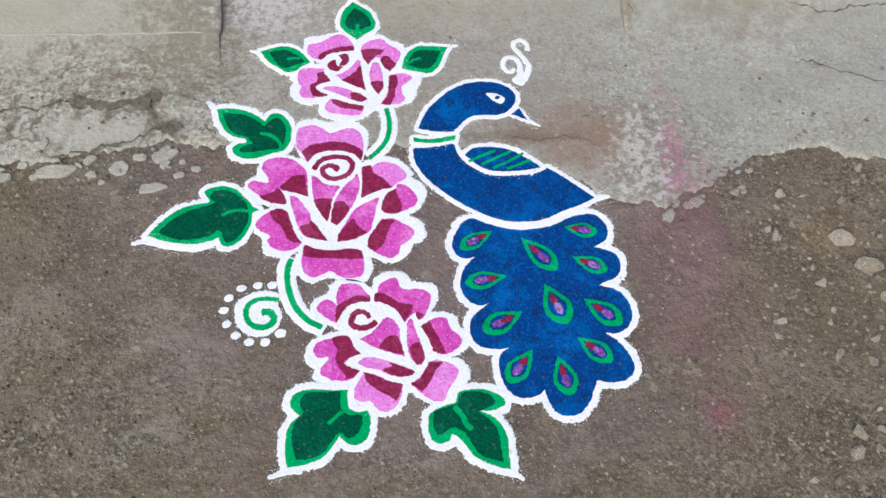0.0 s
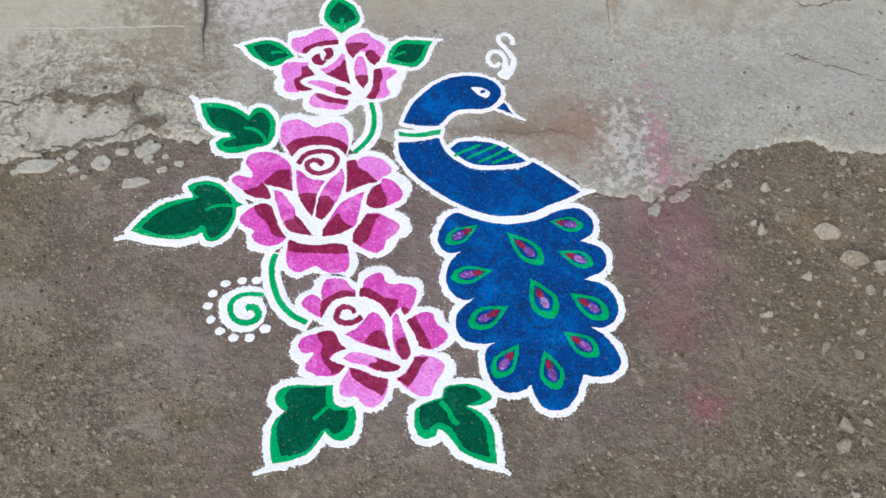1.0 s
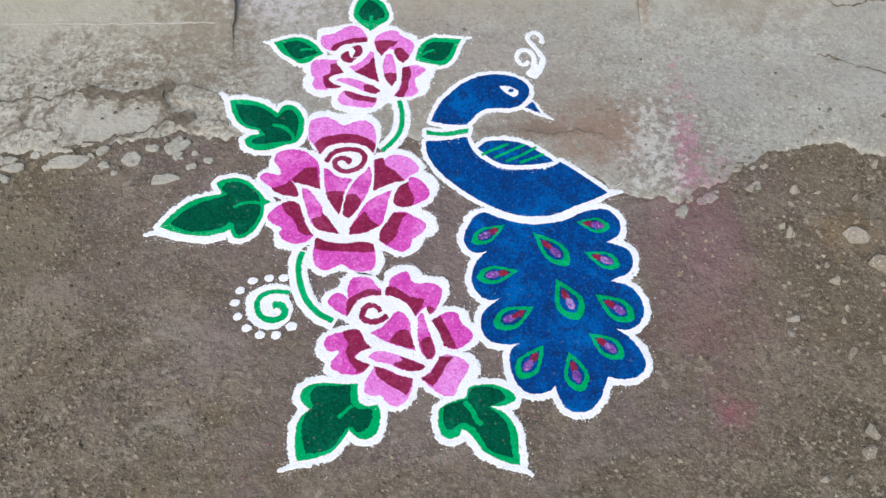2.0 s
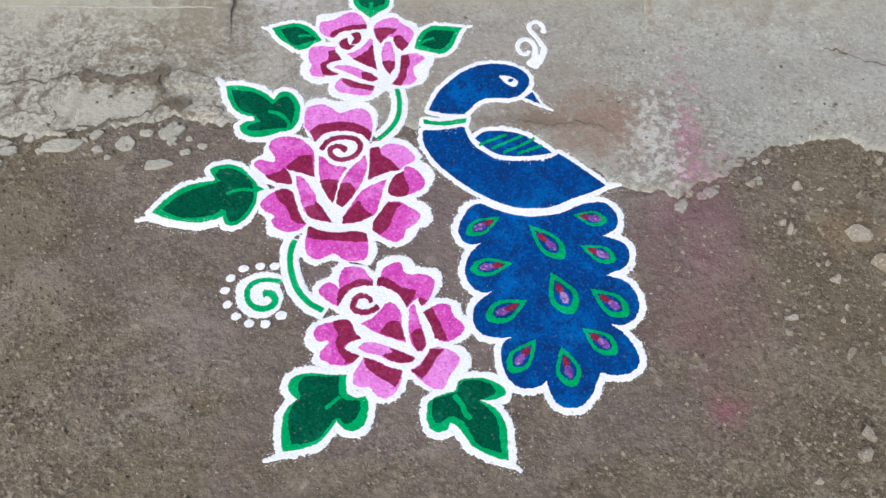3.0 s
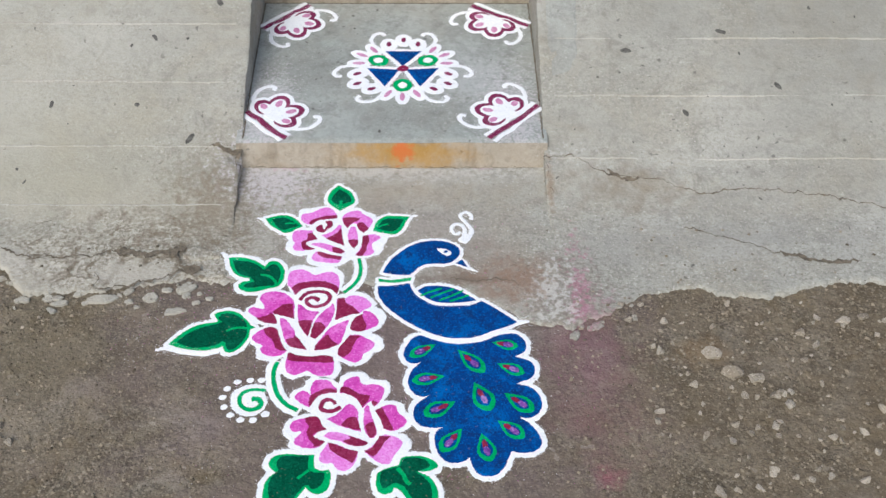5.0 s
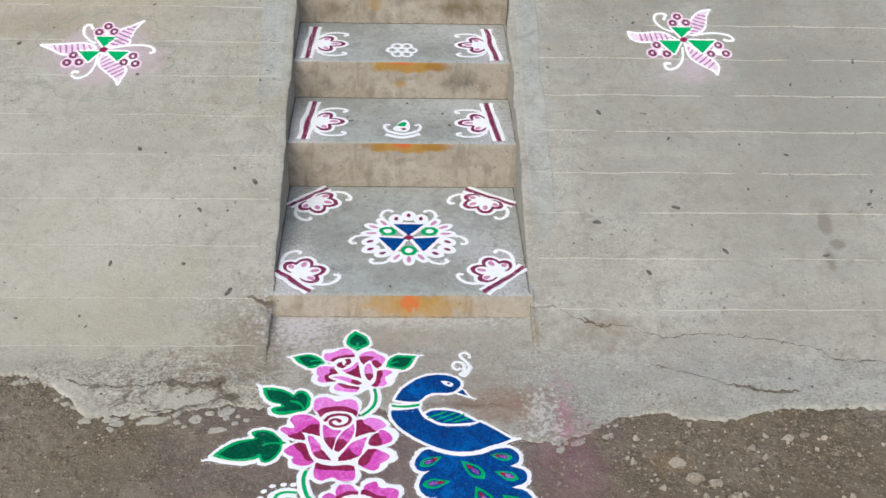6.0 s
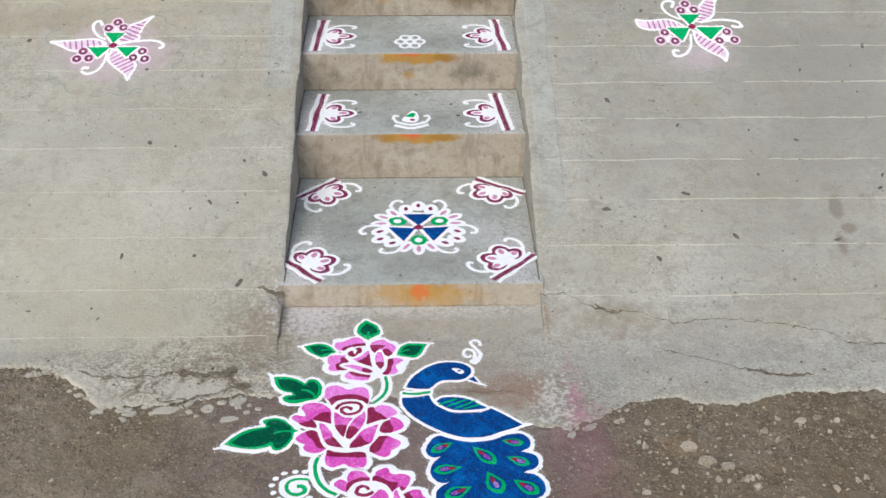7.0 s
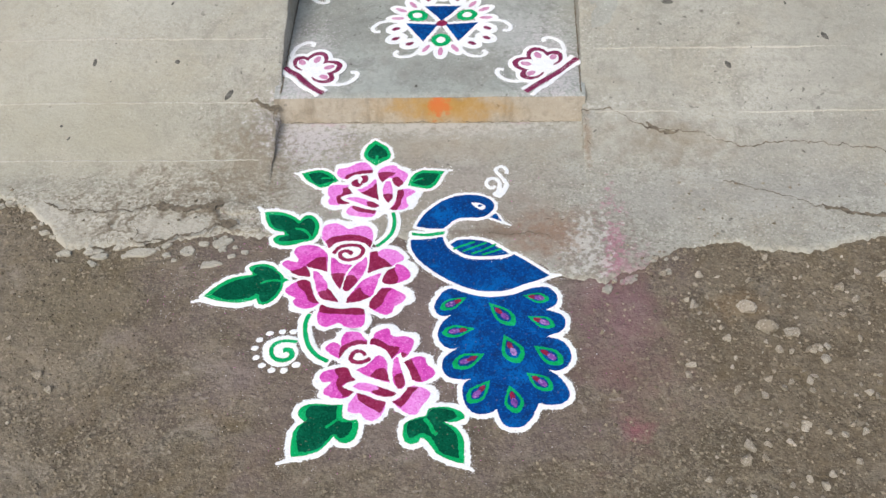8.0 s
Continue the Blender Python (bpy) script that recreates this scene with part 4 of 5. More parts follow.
fill("petal_shade", petal, MAROON, 4, [(-223,2,1), (-207,8), (-194,1), (-188,-15), (-181,-38), (-168,-59,1), (-184,-57), (-193,-48), (-202,-28), (-215,-15)])
petal = fill("petal", rose, PINK, 3, [(-154,74,1), (-143,69), (-130,56), (-105,51,1), (-116,30), (-121,8), (-126,-19,1), (-139,0), (-148,22), (-152,48)])
fill("petal_shade", petal, MAROON, 4, [(-150,24,1), (-135,27), (-119,25,1), (-122,0), (-126,-19,1), (-140,3)])
petal = fill("petal", rose, PINK, 3, [(-76,77,1), (-72,61), (-74,42), (-81,18), (-96,-9), (-110,-25,1), (-119,-19,1), (-117,4), (-110,30), (-96,53), (-83,66)])
fill("petal_shade", petal, MAROON, 4, [(-114,19,1), (-101,21), (-88,6,1), (-99,-13), (-110,-26,1), (-119,-19,1), (-118,0)])
petal = fill("petal", rose, PINK, 3, [(-190,33,1), (-179,31), (-166,14), (-156,-3), (-151,-18), (-125,-56,1), (-148,-51), (-165,-43), (-174,-30), (-181,-5), (-187,14)])
fill("petal_shade", petal, MAROON, 4, [(-172,-28,1), (-156,-22), (-151,-18), (-125,-56,1), (-148,-51), (-165,-43)])
petal = fill("petal", rose, PINK, 3, [(-38,28,1), (-60,18), (-78,5), (-92,-17), (-108,-46,1), (-108,-58,1), (-88,-55), (-69,-47), (-54,-37), (-49,-18), (-44,7)])
fill("petal_shade", petal, MAROON, 4, [(-108,-46,1), (-92,-24), (-83,-15), (-74,-30), (-58,-41,1), (-72,-49), (-88,-55), (-108,-58,1)])
petal = fill("petal", rose, PALE, 3, [(-52,89), (-37,99), (-11,95), (5,80), (9,68), (-1,60), (-8,56), (-16,47,1), (-38,43), (-69,29,1), (-67,59), (-68,88,1)])
fill("petal_shade", petal, MAROON, 4, [(-67,90,1), (-52,92), (-48,78), (-30,65), (-16,47,1), (-38,42), (-69,27,1), (-67,59)])
petal = fill("petal", rose, PINK, 3, [(-8,54,1), (6,51), (21,36), (26,20), (18,8), (2,0), (-20,-5), (-34,2), (-32,19), (-23,34), (-10,45)])
fill("petal_shade", petal, MAROON, 4, [(-10,44,1), (-7,28), (0,12), (-4,-2), (-20,-5), (-34,2), (-32,19), (-23,36)])
petal = fill("petal", rose, PINK, 3, [(-35,-16,1), (-17,-15), (-2,-23), (15,-34), (19,-45), (9,-59), (-3,-67), (-7,-81), (-20,-91), (-39,-84), (-58,-70,1), (-56,-51), (-46,-35)])
fill("petal_shade", petal, MAROON, 4, [(-35,-17,1), (-13,-19), (-20,-29), (-27,-48), (-32,-64), (-46,-76), (-58,-70,1), (-56,-51), (-46,-35)])
petal = fill("petal", rose, PINK, 3, [(-162,-65,1), (-145,-72), (-116,-75), (-88,-73), (-69,-76,1), (-65,-96), (-67,-120), (-81,-127), (-102,-125), (-118,-113), (-130,-118), (-147,-124), (-163,-114), (-167,-90)])
fill("petal_shade", petal, MAROON, 4, [(-162,-63,1), (-145,-71), (-116,-75), (-88,-72), (-69,-76,1), (-69,-91), (-99,-91), (-127,-89), (-148,-88), (-164,-82)])
stroke("swirl", rose, MAROON, 4, 10, [(-151,86), (-137,106), (-115,112), (-92,108), (-84,95), (-89,79), (-103,69), (-121,67), (-134,78), (-134,89), (-124,94), (-111,89), (-114,82)])
rose = rangoli("rangoli_rose", "pink and maroon powder rose with white outline on dirt ground", "floor drawing", "powder roses")
fill("ground_layer", rose, WHITE, 1.6, [(-149,-185), (-144,-167), (-123,-156), (-118,-142), (-105,-131), (-81,-130), (-66,-137), (-52,-148), (-47,-130), (-32,-120), (-10,-117), (5,-126), (14,-137), (42,-141), (54,-153), (50,-173), (40,-193), (64,-193), (81,-202), (86,-218), (98,-235), (97,-254), (85,-265), (70,-272), (87,-278), (99,-296), (94,-312), (79,-324), (74,-340), (57,-353), (38,-349), (21,-338), (4,-326), (-3,-344), (-15,-361), (-35,-367), (-55,-360), (-69,-348), (-83,-343), (-90,-326), (-88,-317), (-107,-316), (-130,-309), (-143,-302), (-140,-290), (-147,-281), (-155,-271), (-153,-248), (-140,-235), (-123,-228), (-103,-223), (-114,-213), (-134,-202)], rim=1.5)
petal = fill("petal", rose, PINK, 3, [(-107,-151), (-102,-140), (-87,-137), (-72,-141), (-64,-152), (-55,-162,1), (-56,-170,1), (-75,-172), (-93,-178), (-103,-193), (-109,-208,1), (-123,-199), (-138,-187), (-140,-177), (-129,-167), (-119,-167), (-108,-176), (-110,-162)])
fill("petal_shade", petal, MAROON, 4, [(-69,-160,1), (-55,-164,1), (-57,-171,1), (-75,-172), (-90,-178), (-100,-190), (-109,-208,1), (-111,-193), (-107,-178), (-93,-168), (-81,-161)])
petal = fill("petal", rose, PINK, 3, [(-43,-157,1), (-40,-143), (-32,-135), (-20,-129), (-10,-132), (-5,-148), (8,-151), (26,-150), (41,-159), (41,-176), (32,-198), (26,-205,1), (16,-193), (0,-209,1), (-11,-190), (-29,-176), (-49,-171,1)])
fill("petal_shade", petal, MAROON, 4, [(-49,-169,1), (-46,-157), (-32,-157), (-17,-168), (-5,-175), (13,-179), (10,-192), (-1,-209,1), (-11,-190), (-26,-178)])
fill("petal_shade", petal, MAROON, 4, [(20,-191,1), (32,-198,1), (24,-206,1), (18,-199)])
petal = fill("petal", rose, PINK, 3, [(-72,-237,1), (-57,-229), (-43,-215), (-33,-202), (-21,-203), (-10,-219), (-8,-242), (-1,-268,1), (-19,-263), (-48,-252)])
fill("petal_shade", petal, MAROON, 4, [(-42,-253,1), (-35,-241), (-24,-233), (-11,-234,1), (-7,-249), (-2,-265,1), (-19,-262)])
petal = fill("petal", rose, PINK, 3, [(5,-206,1), (11,-204), (18,-226), (23,-243), (30,-266), (28,-279), (19,-285,1), (9,-272), (4,-255), (3,-226)])
fill("petal_shade", petal, MAROON, 4, [(7,-254,1), (14,-247), (23,-245,1), (29,-266), (28,-277), (19,-285,1), (11,-272)])
petal = fill("petal", rose, PINK, 3, [(26,-218,1), (40,-207), (55,-202), (68,-207), (72,-221), (87,-236), (89,-249), (77,-260), (61,-267), (44,-261,1), (38,-240)])
fill("petal_shade", petal, MAROON, 4, [(26,-218,1), (39,-210), (48,-227), (55,-243), (63,-265), (44,-261,1), (38,-240)])
petal = fill("petal", rose, PALE, 3, [(36,-282,1), (46,-277), (61,-279), (75,-286), (82,-296), (77,-309), (65,-327), (58,-344), (44,-345), (29,-337), (7,-315,1), (22,-304), (31,-292)])
fill("petal_shade", petal, MAROON, 4, [(36,-280,1), (58,-280,1), (45,-298), (36,-314), (25,-330,1), (7,-315,1), (22,-307), (31,-292)])
petal = fill("petal", rose, PALE, 3, [(-75,-278,1), (-65,-270), (-48,-270), (-28,-277), (-4,-286), (14,-294,1), (7,-300), (-8,-303), (-25,-300), (-43,-291), (-63,-286)])
fill("petal_shade", petal, MAROON, 4, [(-26,-278,1), (-4,-287), (14,-295,1), (6,-301), (-11,-303), (-28,-297), (-37,-290,1), (-22,-285)])
petal = fill("petal", rose, PINK, 3, [(-144,-255), (-140,-244), (-128,-238), (-111,-235), (-96,-231), (-87,-238), (-81,-252), (-70,-263,1), (-87,-269), (-96,-279), (-88,-285), (-72,-291,1), (-81,-301), (-92,-307), (-113,-306), (-131,-297), (-132,-286), (-122,-272), (-122,-267), (-134,-268), (-141,-265)])
fill("petal_shade", petal, MAROON, 4, [(-115,-234,1), (-96,-231), (-87,-238), (-81,-252), (-70,-263,1), (-87,-269), (-97,-277), (-88,-285), (-72,-291,1), (-81,-301), (-94,-306,1), (-95,-298), (-104,-286), (-110,-269), (-106,-256), (-113,-246)])
petal = fill("petal", rose, PALE, 3, [(-66,-296,1), (-49,-299), (-28,-309), (-6,-317,1), (-8,-335), (-17,-353), (-32,-361), (-46,-355), (-55,-343), (-66,-344), (-79,-338), (-80,-323), (-74,-311)])
fill("petal_shade", petal, MAROON, 4, [(-66,-295,1), (-49,-300), (-28,-310), (-6,-316,1), (-10,-332), (-16,-342,1), (-29,-334), (-46,-324), (-60,-311)])
stroke("swirl", rose, MAROON, 4, 11, [(-69,-188), (-80,-192), (-85,-207), (-78,-216), (-60,-217), (-45,-207)])
stroke("swirl", rose, MAROON, 4, 8, [(-70,-188), (-61,-193), (-56,-201)])
leaf = rangoli("rangoli_leaf", "small two-tone green powder leaf with white outline", "floor drawing", "powder leaves")
fill("border", leaf, GREEN, 3, [(-84,465,1), (-100,445), (-107,422), (-104,401), (-89,385), (-76,373,1), (-60,387), (-45,398), (-42,414), (-52,439), (-68,453)], rim=7.8)
fill("blade", leaf, DARKGREEN, 4, [(-81,449,1), (-94,429), (-98,412), (-91,401), (-76,394,1), (-63,401), (-52,406), (-51,417), (-63,437)])
stroke("vein", leaf, GREEN, 5, 8, [(-76,377), (-75,394), (-74,409)])
leaf = rangoli("rangoli_leaf", "small two-tone green powder leaf with white outline", "floor drawing", "powder leaves")
fill("border", leaf, GREEN, 3, [(-252,347,1), (-234,354), (-208,359), (-182,348), (-166,328), (-161,320,1), (-176,312), (-186,303), (-203,299), (-222,312), (-238,325)], rim=7.8)
fill("blade", leaf, DARKGREEN, 4, [(-236,345,1), (-208,350), (-187,338), (-171,322,1), (-186,316), (-207,309), (-222,320)])
stroke("vein", leaf, GREEN, 5, 6, [(-204,329), (-192,331), (-180,329)])
stroke("tip", leaf, WHITE, 2, 16, [(-272,350), (-254,345), (-233,339)], taper=(0.35, 1))
leaf = rangoli("rangoli_leaf", "small two-tone green powder leaf with white outline", "floor drawing", "powder leaves")
fill("border", leaf, GREEN, 3, [(6,304,1), (13,333), (31,354), (57,356), (91,353,1), (82,332), (71,306), (55,293), (34,297)], rim=7.8)
fill("blade", leaf, DARKGREEN, 4, [(16,313,1), (23,333), (38,346), (77,344,1), (66,316), (50,303), (33,306)])
stroke("vein", leaf, GREEN, 5, 6, [(10,309), (25,322), (41,328)])
stroke("tip", leaf, WHITE, 2, 14, [(111,358), (93,353), (77,345)], taper=(0.35, 1))
leaf = rangoli("rangoli_leaf", "lobed two-tone green powder leaf with white outline on concrete apron", "floor drawing", "powder leaves")
fill("border", leaf, GREEN, 3, [(-323,218,1), (-299,219), (-273,213), (-253,202), (-238,189,1), (-230,203), (-216,207), (-203,198), (-193,180), (-191,159), (-196,137), (-206,125,1), (-225,121), (-249,112), (-273,112), (-288,122), (-292,134), (-283,142), (-268,145,1), (-269,153,1), (-290,158), (-306,170), (-317,191)], rim=9.5)
fill("blade", leaf, DARKGREEN, 4, [(-313,209,1), (-278,205), (-256,194), (-239,178,1), (-230,190), (-218,196), (-208,189), (-201,171), (-203,147), (-210,132), (-235,128), (-264,124), (-279,126), (-275,136), (-257,143,1), (-269,157,1), (-291,165), (-304,182)])
stroke("vein", leaf, GREEN, 5, 8, [(-246,164), (-227,159), (-211,144), (-208,130)])
stroke("tip", leaf, WHITE, 2, 22, [(-343,235), (-329,222), (-313,203)], taper=(0.35, 1))
leaf = rangoli("rangoli_leaf", "long lobed green powder leaf with white outline on dirt", "floor drawing", "powder leaves")
fill("border", leaf, GREEN, 3, [(-422,-40,1), (-411,-24), (-394,-5), (-372,11), (-349,19), (-326,23), (-330,35,1), (-335,44), (-323,52), (-304,55), (-285,50), (-270,37), (-257,22), (-252,13,1), (-240,6,1), (-251,0), (-253,-19), (-261,-41), (-274,-57), (-288,-64), (-300,-59), (-305,-46,1), (-316,-51), (-344,-58), (-376,-55), (-400,-49)], rim=8.7)
fill("blade", leaf, DARKGREEN, 4, [(-406,-35,1), (-389,-14), (-362,4), (-330,16), (-314,23,1), (-324,32), (-318,44), (-299,47), (-279,37), (-264,22), (-259,6,1), (-258,-14), (-268,-38), (-284,-55), (-295,-54), (-301,-37), (-308,-32,1), (-320,-43), (-349,-49), (-377,-48)])
stroke("vein", leaf, GREEN, 5, 7, [(-303,-4), (-291,3), (-273,6), (-249,4)])
stroke("tip", leaf, WHITE, 2, 18, [(-448,-56), (-428,-50), (-400,-44)], taper=(0.35, 1))
stroke("tip", leaf, WHITE, 2, 18, [(-427,-52), (-385,-62), (-343,-65), (-313,-56)], taper=(0.35, 1))
leaf = rangoli("rangoli_leaf", "lobed two-tone green powder leaf with long white tip on dirt", "floor drawing", "powder leaves")
fill("border", leaf, GREEN, 3, [(-180,-446,1), (-184,-426), (-184,-406), (-182,-387), (-175,-374), (-163,-364,1), (-173,-356), (-178,-347), (-177,-335), (-167,-325), (-148,-321), (-121,-323), (-91,-323,1), (-91,-339), (-87,-355), (-74,-360), (-61,-357,1), (-56,-370), (-57,-389), (-63,-405), (-76,-413), (-91,-410), (-104,-397,1), (-107,-404), (-115,-417), (-128,-431), (-148,-440), (-166,-444)], rim=11)
fill("blade", leaf, DARKGREEN, 4, [(-168,-434,1), (-171,-420), (-175,-400), (-173,-384), (-166,-367), (-157,-359,1), (-163,-349), (-162,-336), (-150,-326), (-125,-327), (-102,-325,1), (-102,-346), (-99,-359), (-87,-365), (-69,-365,1), (-69,-380), (-77,-396), (-90,-402), (-99,-394), (-108,-395,1), (-116,-408), (-126,-423), (-145,-432)])
stroke("vein", leaf, GREEN, 5, 7, [(-99,-359), (-108,-367), (-121,-378)])
stroke("tip", leaf, WHITE, 2, 15, [(-209,-460), (-196,-456), (-178,-448)], taper=(0.35, 1))
leaf = rangoli("rangoli_leaf", "lobed two-tone green powder leaf with long white tip on dirt", "floor drawing", "powder leaves")
fill("border", leaf, GREEN, 3, [(153,-457,1), (153,-435), (152,-409), (145,-389), (133,-374), (109,-362,1), (128,-364), (147,-357), (152,-349), (142,-337), (123,-329), (101,-327), (80,-332,1), (75,-347), (63,-352), (47,-358,1), (36,-366), (32,-383), (35,-403), (47,-414), (63,-410), (68,-399,1), (77,-404), (87,-416), (99,-434), (120,-447), (141,-455)], rim=11)
fill("blade", leaf, DARKGREEN, 4, [(143,-445,1), (141,-422), (139,-402), (130,-382), (109,-365,1), (125,-359), (136,-352), (132,-340), (117,-333), (98,-331), (83,-335,1), (78,-351,1), (58,-357), (42,-363,1), (40,-380), (43,-396), (52,-400), (66,-390), (77,-391,1), (88,-398), (97,-414), (108,-432), (126,-441)])
stroke("vein", leaf, GREEN, 5, 10, [(73,-355), (85,-371), (90,-384), (99,-393)])
stroke("tip", leaf, WHITE, 2, 15, [(173,-474), (162,-466), (150,-458)], taper=(0.35, 1))
stem = rangoli("rangoli_tendril", "curved green powder stem with white outline", "floor drawing", "powder stems")
stroke("outline", stem, WHITE, 2, 32, [(-186,-86), (-191,-112), (-188,-143), (-178,-174), (-159,-200), (-127,-218)])
stroke("stalk", stem, GREEN, 3, 12, [(-184,-89), (-190,-112), (-187,-143), (-177,-174), (-158,-199), (-132,-216)])
stem = rangoli("rangoli_tendril", "curved green powder stem with white outline", "floor drawing", "powder stems")
stroke("outline", stem, WHITE, 2, 30, [(-25,217), (-19,186), (-21,156), (-34,130), (-54,108)])
stroke("stalk", stem, GREEN, 3, 11, [(-24,215), (-19,186), (-21,156), (-34,130), (-54,108)])
curl = rangoli("rangoli_curl", "green powder spiral curl with ring of white dots", "floor drawing")
fill("outline", curl, WHITE, 1, [(-270,-182), (-266,-167), (-252,-156), (-233,-150), (-211,-151), (-199,-158), (-202,-164), (-209,-168), (-201,-181), (-199,-194), (-203,-210), (-215,-222), (-232,-227), (-250,-222), (-264,-209)], rim=1.5)
stroke("spiral", curl, GREEN, 3, 11, [(-201,-164), (-226,-162), (-244,-167), (-253,-179), (-252,-196), (-243,-208), (-227,-213), (-212,-207), (-209,-196), (-217,-186), (-229,-187)], taper=(0.7, 1.2))
dot("dot", curl, WHITE, 2, (-263,-142), 7.5, 6)
dot("dot", curl, WHITE, 2, (-237,-137), 7.5, 6)
dot("dot", curl, WHITE, 2, (-213,-137), 7.5, 6)
dot("dot", curl, WHITE, 2, (-282,-159), 7.5, 6)
dot("dot", curl, WHITE, 2, (-289,-181), 7.5, 6)
dot("dot", curl, WHITE, 2, (-283,-206), 7.5, 6)
dot("dot", curl, WHITE, 2, (-268,-226), 7.5, 6)
dot("dot", curl, WHITE, 2, (-246,-238), 7.5, 6)
dot("dot", curl, WHITE, 2, (-221,-239), 7.5, 6)
dot("dot", curl, WHITE, 2, (-197,-224), 9, 7)
peacock = rangoli("rangoli_peacock", "blue powder peacock with white outline and eyed train", "floor drawing")
fill("head", peacock, BLUE, 3, [(32,170,1), (37,185), (50,210), (68,231), (89,251), (116,266), (147,272), (177,268), (197,258), (208,242), (207,224), (196,208), (178,198), (153,197), (133,196), (117,188), (103,172), (94,162,1), (61,163)], rim=7.8)
eye = fill("eye", peacock, WHITE, 4, [(156,245,1), (171,245), (186,237), (188,227), (180,222), (167,230)])
dot("pupil", eye, BLUE, 5, (176,235), 5, 3)
fill("beak", peacock, BLUE, 3, [(199,198,1), (213,211,1), (227,185,1)], rim=5.3)
stroke("beak_tip", peacock, WHITE, 2, 12, [(249,171), (233,181), (218,191)], taper=(0.3, 1))
crest = fill("crest", peacock, WHITE, 4, [(206,274), (215,286), (222,301), (229,293), (234,307), (242,305), (239,286), (231,271), (221,262)])
stroke("crest_curl", crest, WHITE, 4, 8, [(237,292), (239,305), (234,319), (223,337), (214,351), (215,362), (225,368), (236,362), (240,351), (237,342)], taper=(1.3, 1.0))
stroke("crest_curl", crest, WHITE, 4, 8, [(221,290), (223,305), (218,320), (206,328), (195,323), (191,310), (196,297), (206,294), (212,302)], taper=(1.3, 1.0))
fill("collar", peacock, GREEN, 4, [(23,151,1), (50,146), (98,154,1), (96,144,1), (60,138), (23,141,1)], rim=7.0)
fill("body", peacock, BLUE, 3, [(22,127,1), (60,130), (93,137,1), (101,112), (117,91), (146,79), (185,75), (224,74), (253,83,1), (282,61), (309,38), (330,20,1), (311,9), (276,-5), (241,-21), (207,-26), (169,-22), (128,-4), (85,25), (48,60), (26,95)], rim=7.8)
stroke("tail_tip", peacock, WHITE, 2, 20, [(357,22), (339,20), (317,18)], taper=(0.3, 1))
wing = fill("wing", peacock, BLUE, 5, [(111,112,1), (129,126), (159,127), (193,120), (221,101), (243,83,1), (215,78), (175,76), (141,84)], rim=9)
stroke("feather_line", wing, GREEN, 6, 6, [(118,97), (138,108), (166,120)])
stroke("feather_line", wing, GREEN, 6, 6, [(139,91), (167,105), (193,118)])
stroke("feather_line", wing, GREEN, 6, 6, [(159,83), (187,97), (214,113)])
stroke("feather_line", wing, GREEN, 6, 6, [(183,81), (206,90), (226,99)])
train_right = [(120,-17,1), (149,-31), (187,-41), (225,-40), (256,-33), (278,-21), (305,-14), (326,-15), (340,-30), (345,-45), (341,-62), (329,-72), (318,-77,1), (340,-84), (352,-91), (359,-108), (357,-123), (347,-137), (332,-143), (318,-150,1), (345,-158), (359,-172), (367,-193), (366,-211), (355,-229), (337,-237), (319,-235,1), (338,-250), (354,-273), (360,-295), (353,-312), (336,-320), (318,-321), (299,-317,1)]
train_left = [(291,-336), (283,-354), (267,-371), (249,-375), (232,-370), (222,-355), (217,-340), (215,-331,1), (208,-338), (189,-344), (170,-341), (157,-328), (149,-309), (146,-287), (151,-268), (165,-258,1), (148,-260), (128,-258), (112,-249), (104,-229), (106,-209), (117,-194), (137,-179,1), (122,-182), (104,-173), (93,-152), (93,-133), (101,-112), (118,-92,1), (102,-95), (89,-88), (82,-71), (87,-49), (100,-27), (112,-18)]
fill("train", peacock, BLUE, 3, train_right + train_left, rim=10.5)
eye_spot(peacock, (151, -43), (95, -75), 29)
eye_spot(peacock, (169, -129), (101, -141), 32)
eye_spot(peacock, (190, -195), (125, -228), 38)
eye_spot(peacock, (201, -263), (159, -317), 36)
eye_spot(peacock, (198, -58), (253, -119), 38)
eye_spot(peacock, (230, -146), (261, -218), 45)
eye_spot(peacock, (241, -275), (255, -341), 38)
eye_spot(peacock, (272, -38), (327, -49), 28)
eye_spot(peacock, (281, -96), (336, -122), 30)
eye_spot(peacock, (292, -174), (349, -220), 38)
eye_spot(peacock, (275, -243), (326, -285), 35)

# ---- drawings on the stair and on the banks ----
def turned(points, x, y, angle, scale=1.0, mirror=1):
    c, s = math.cos(angle), math.sin(angle)
    out = []
    for p in points:
        u, v = p[0] * scale, p[1] * scale * mirror
        out.append((x + u * c - v * s, y + u * s + v * c, *p[2:]))
    return out


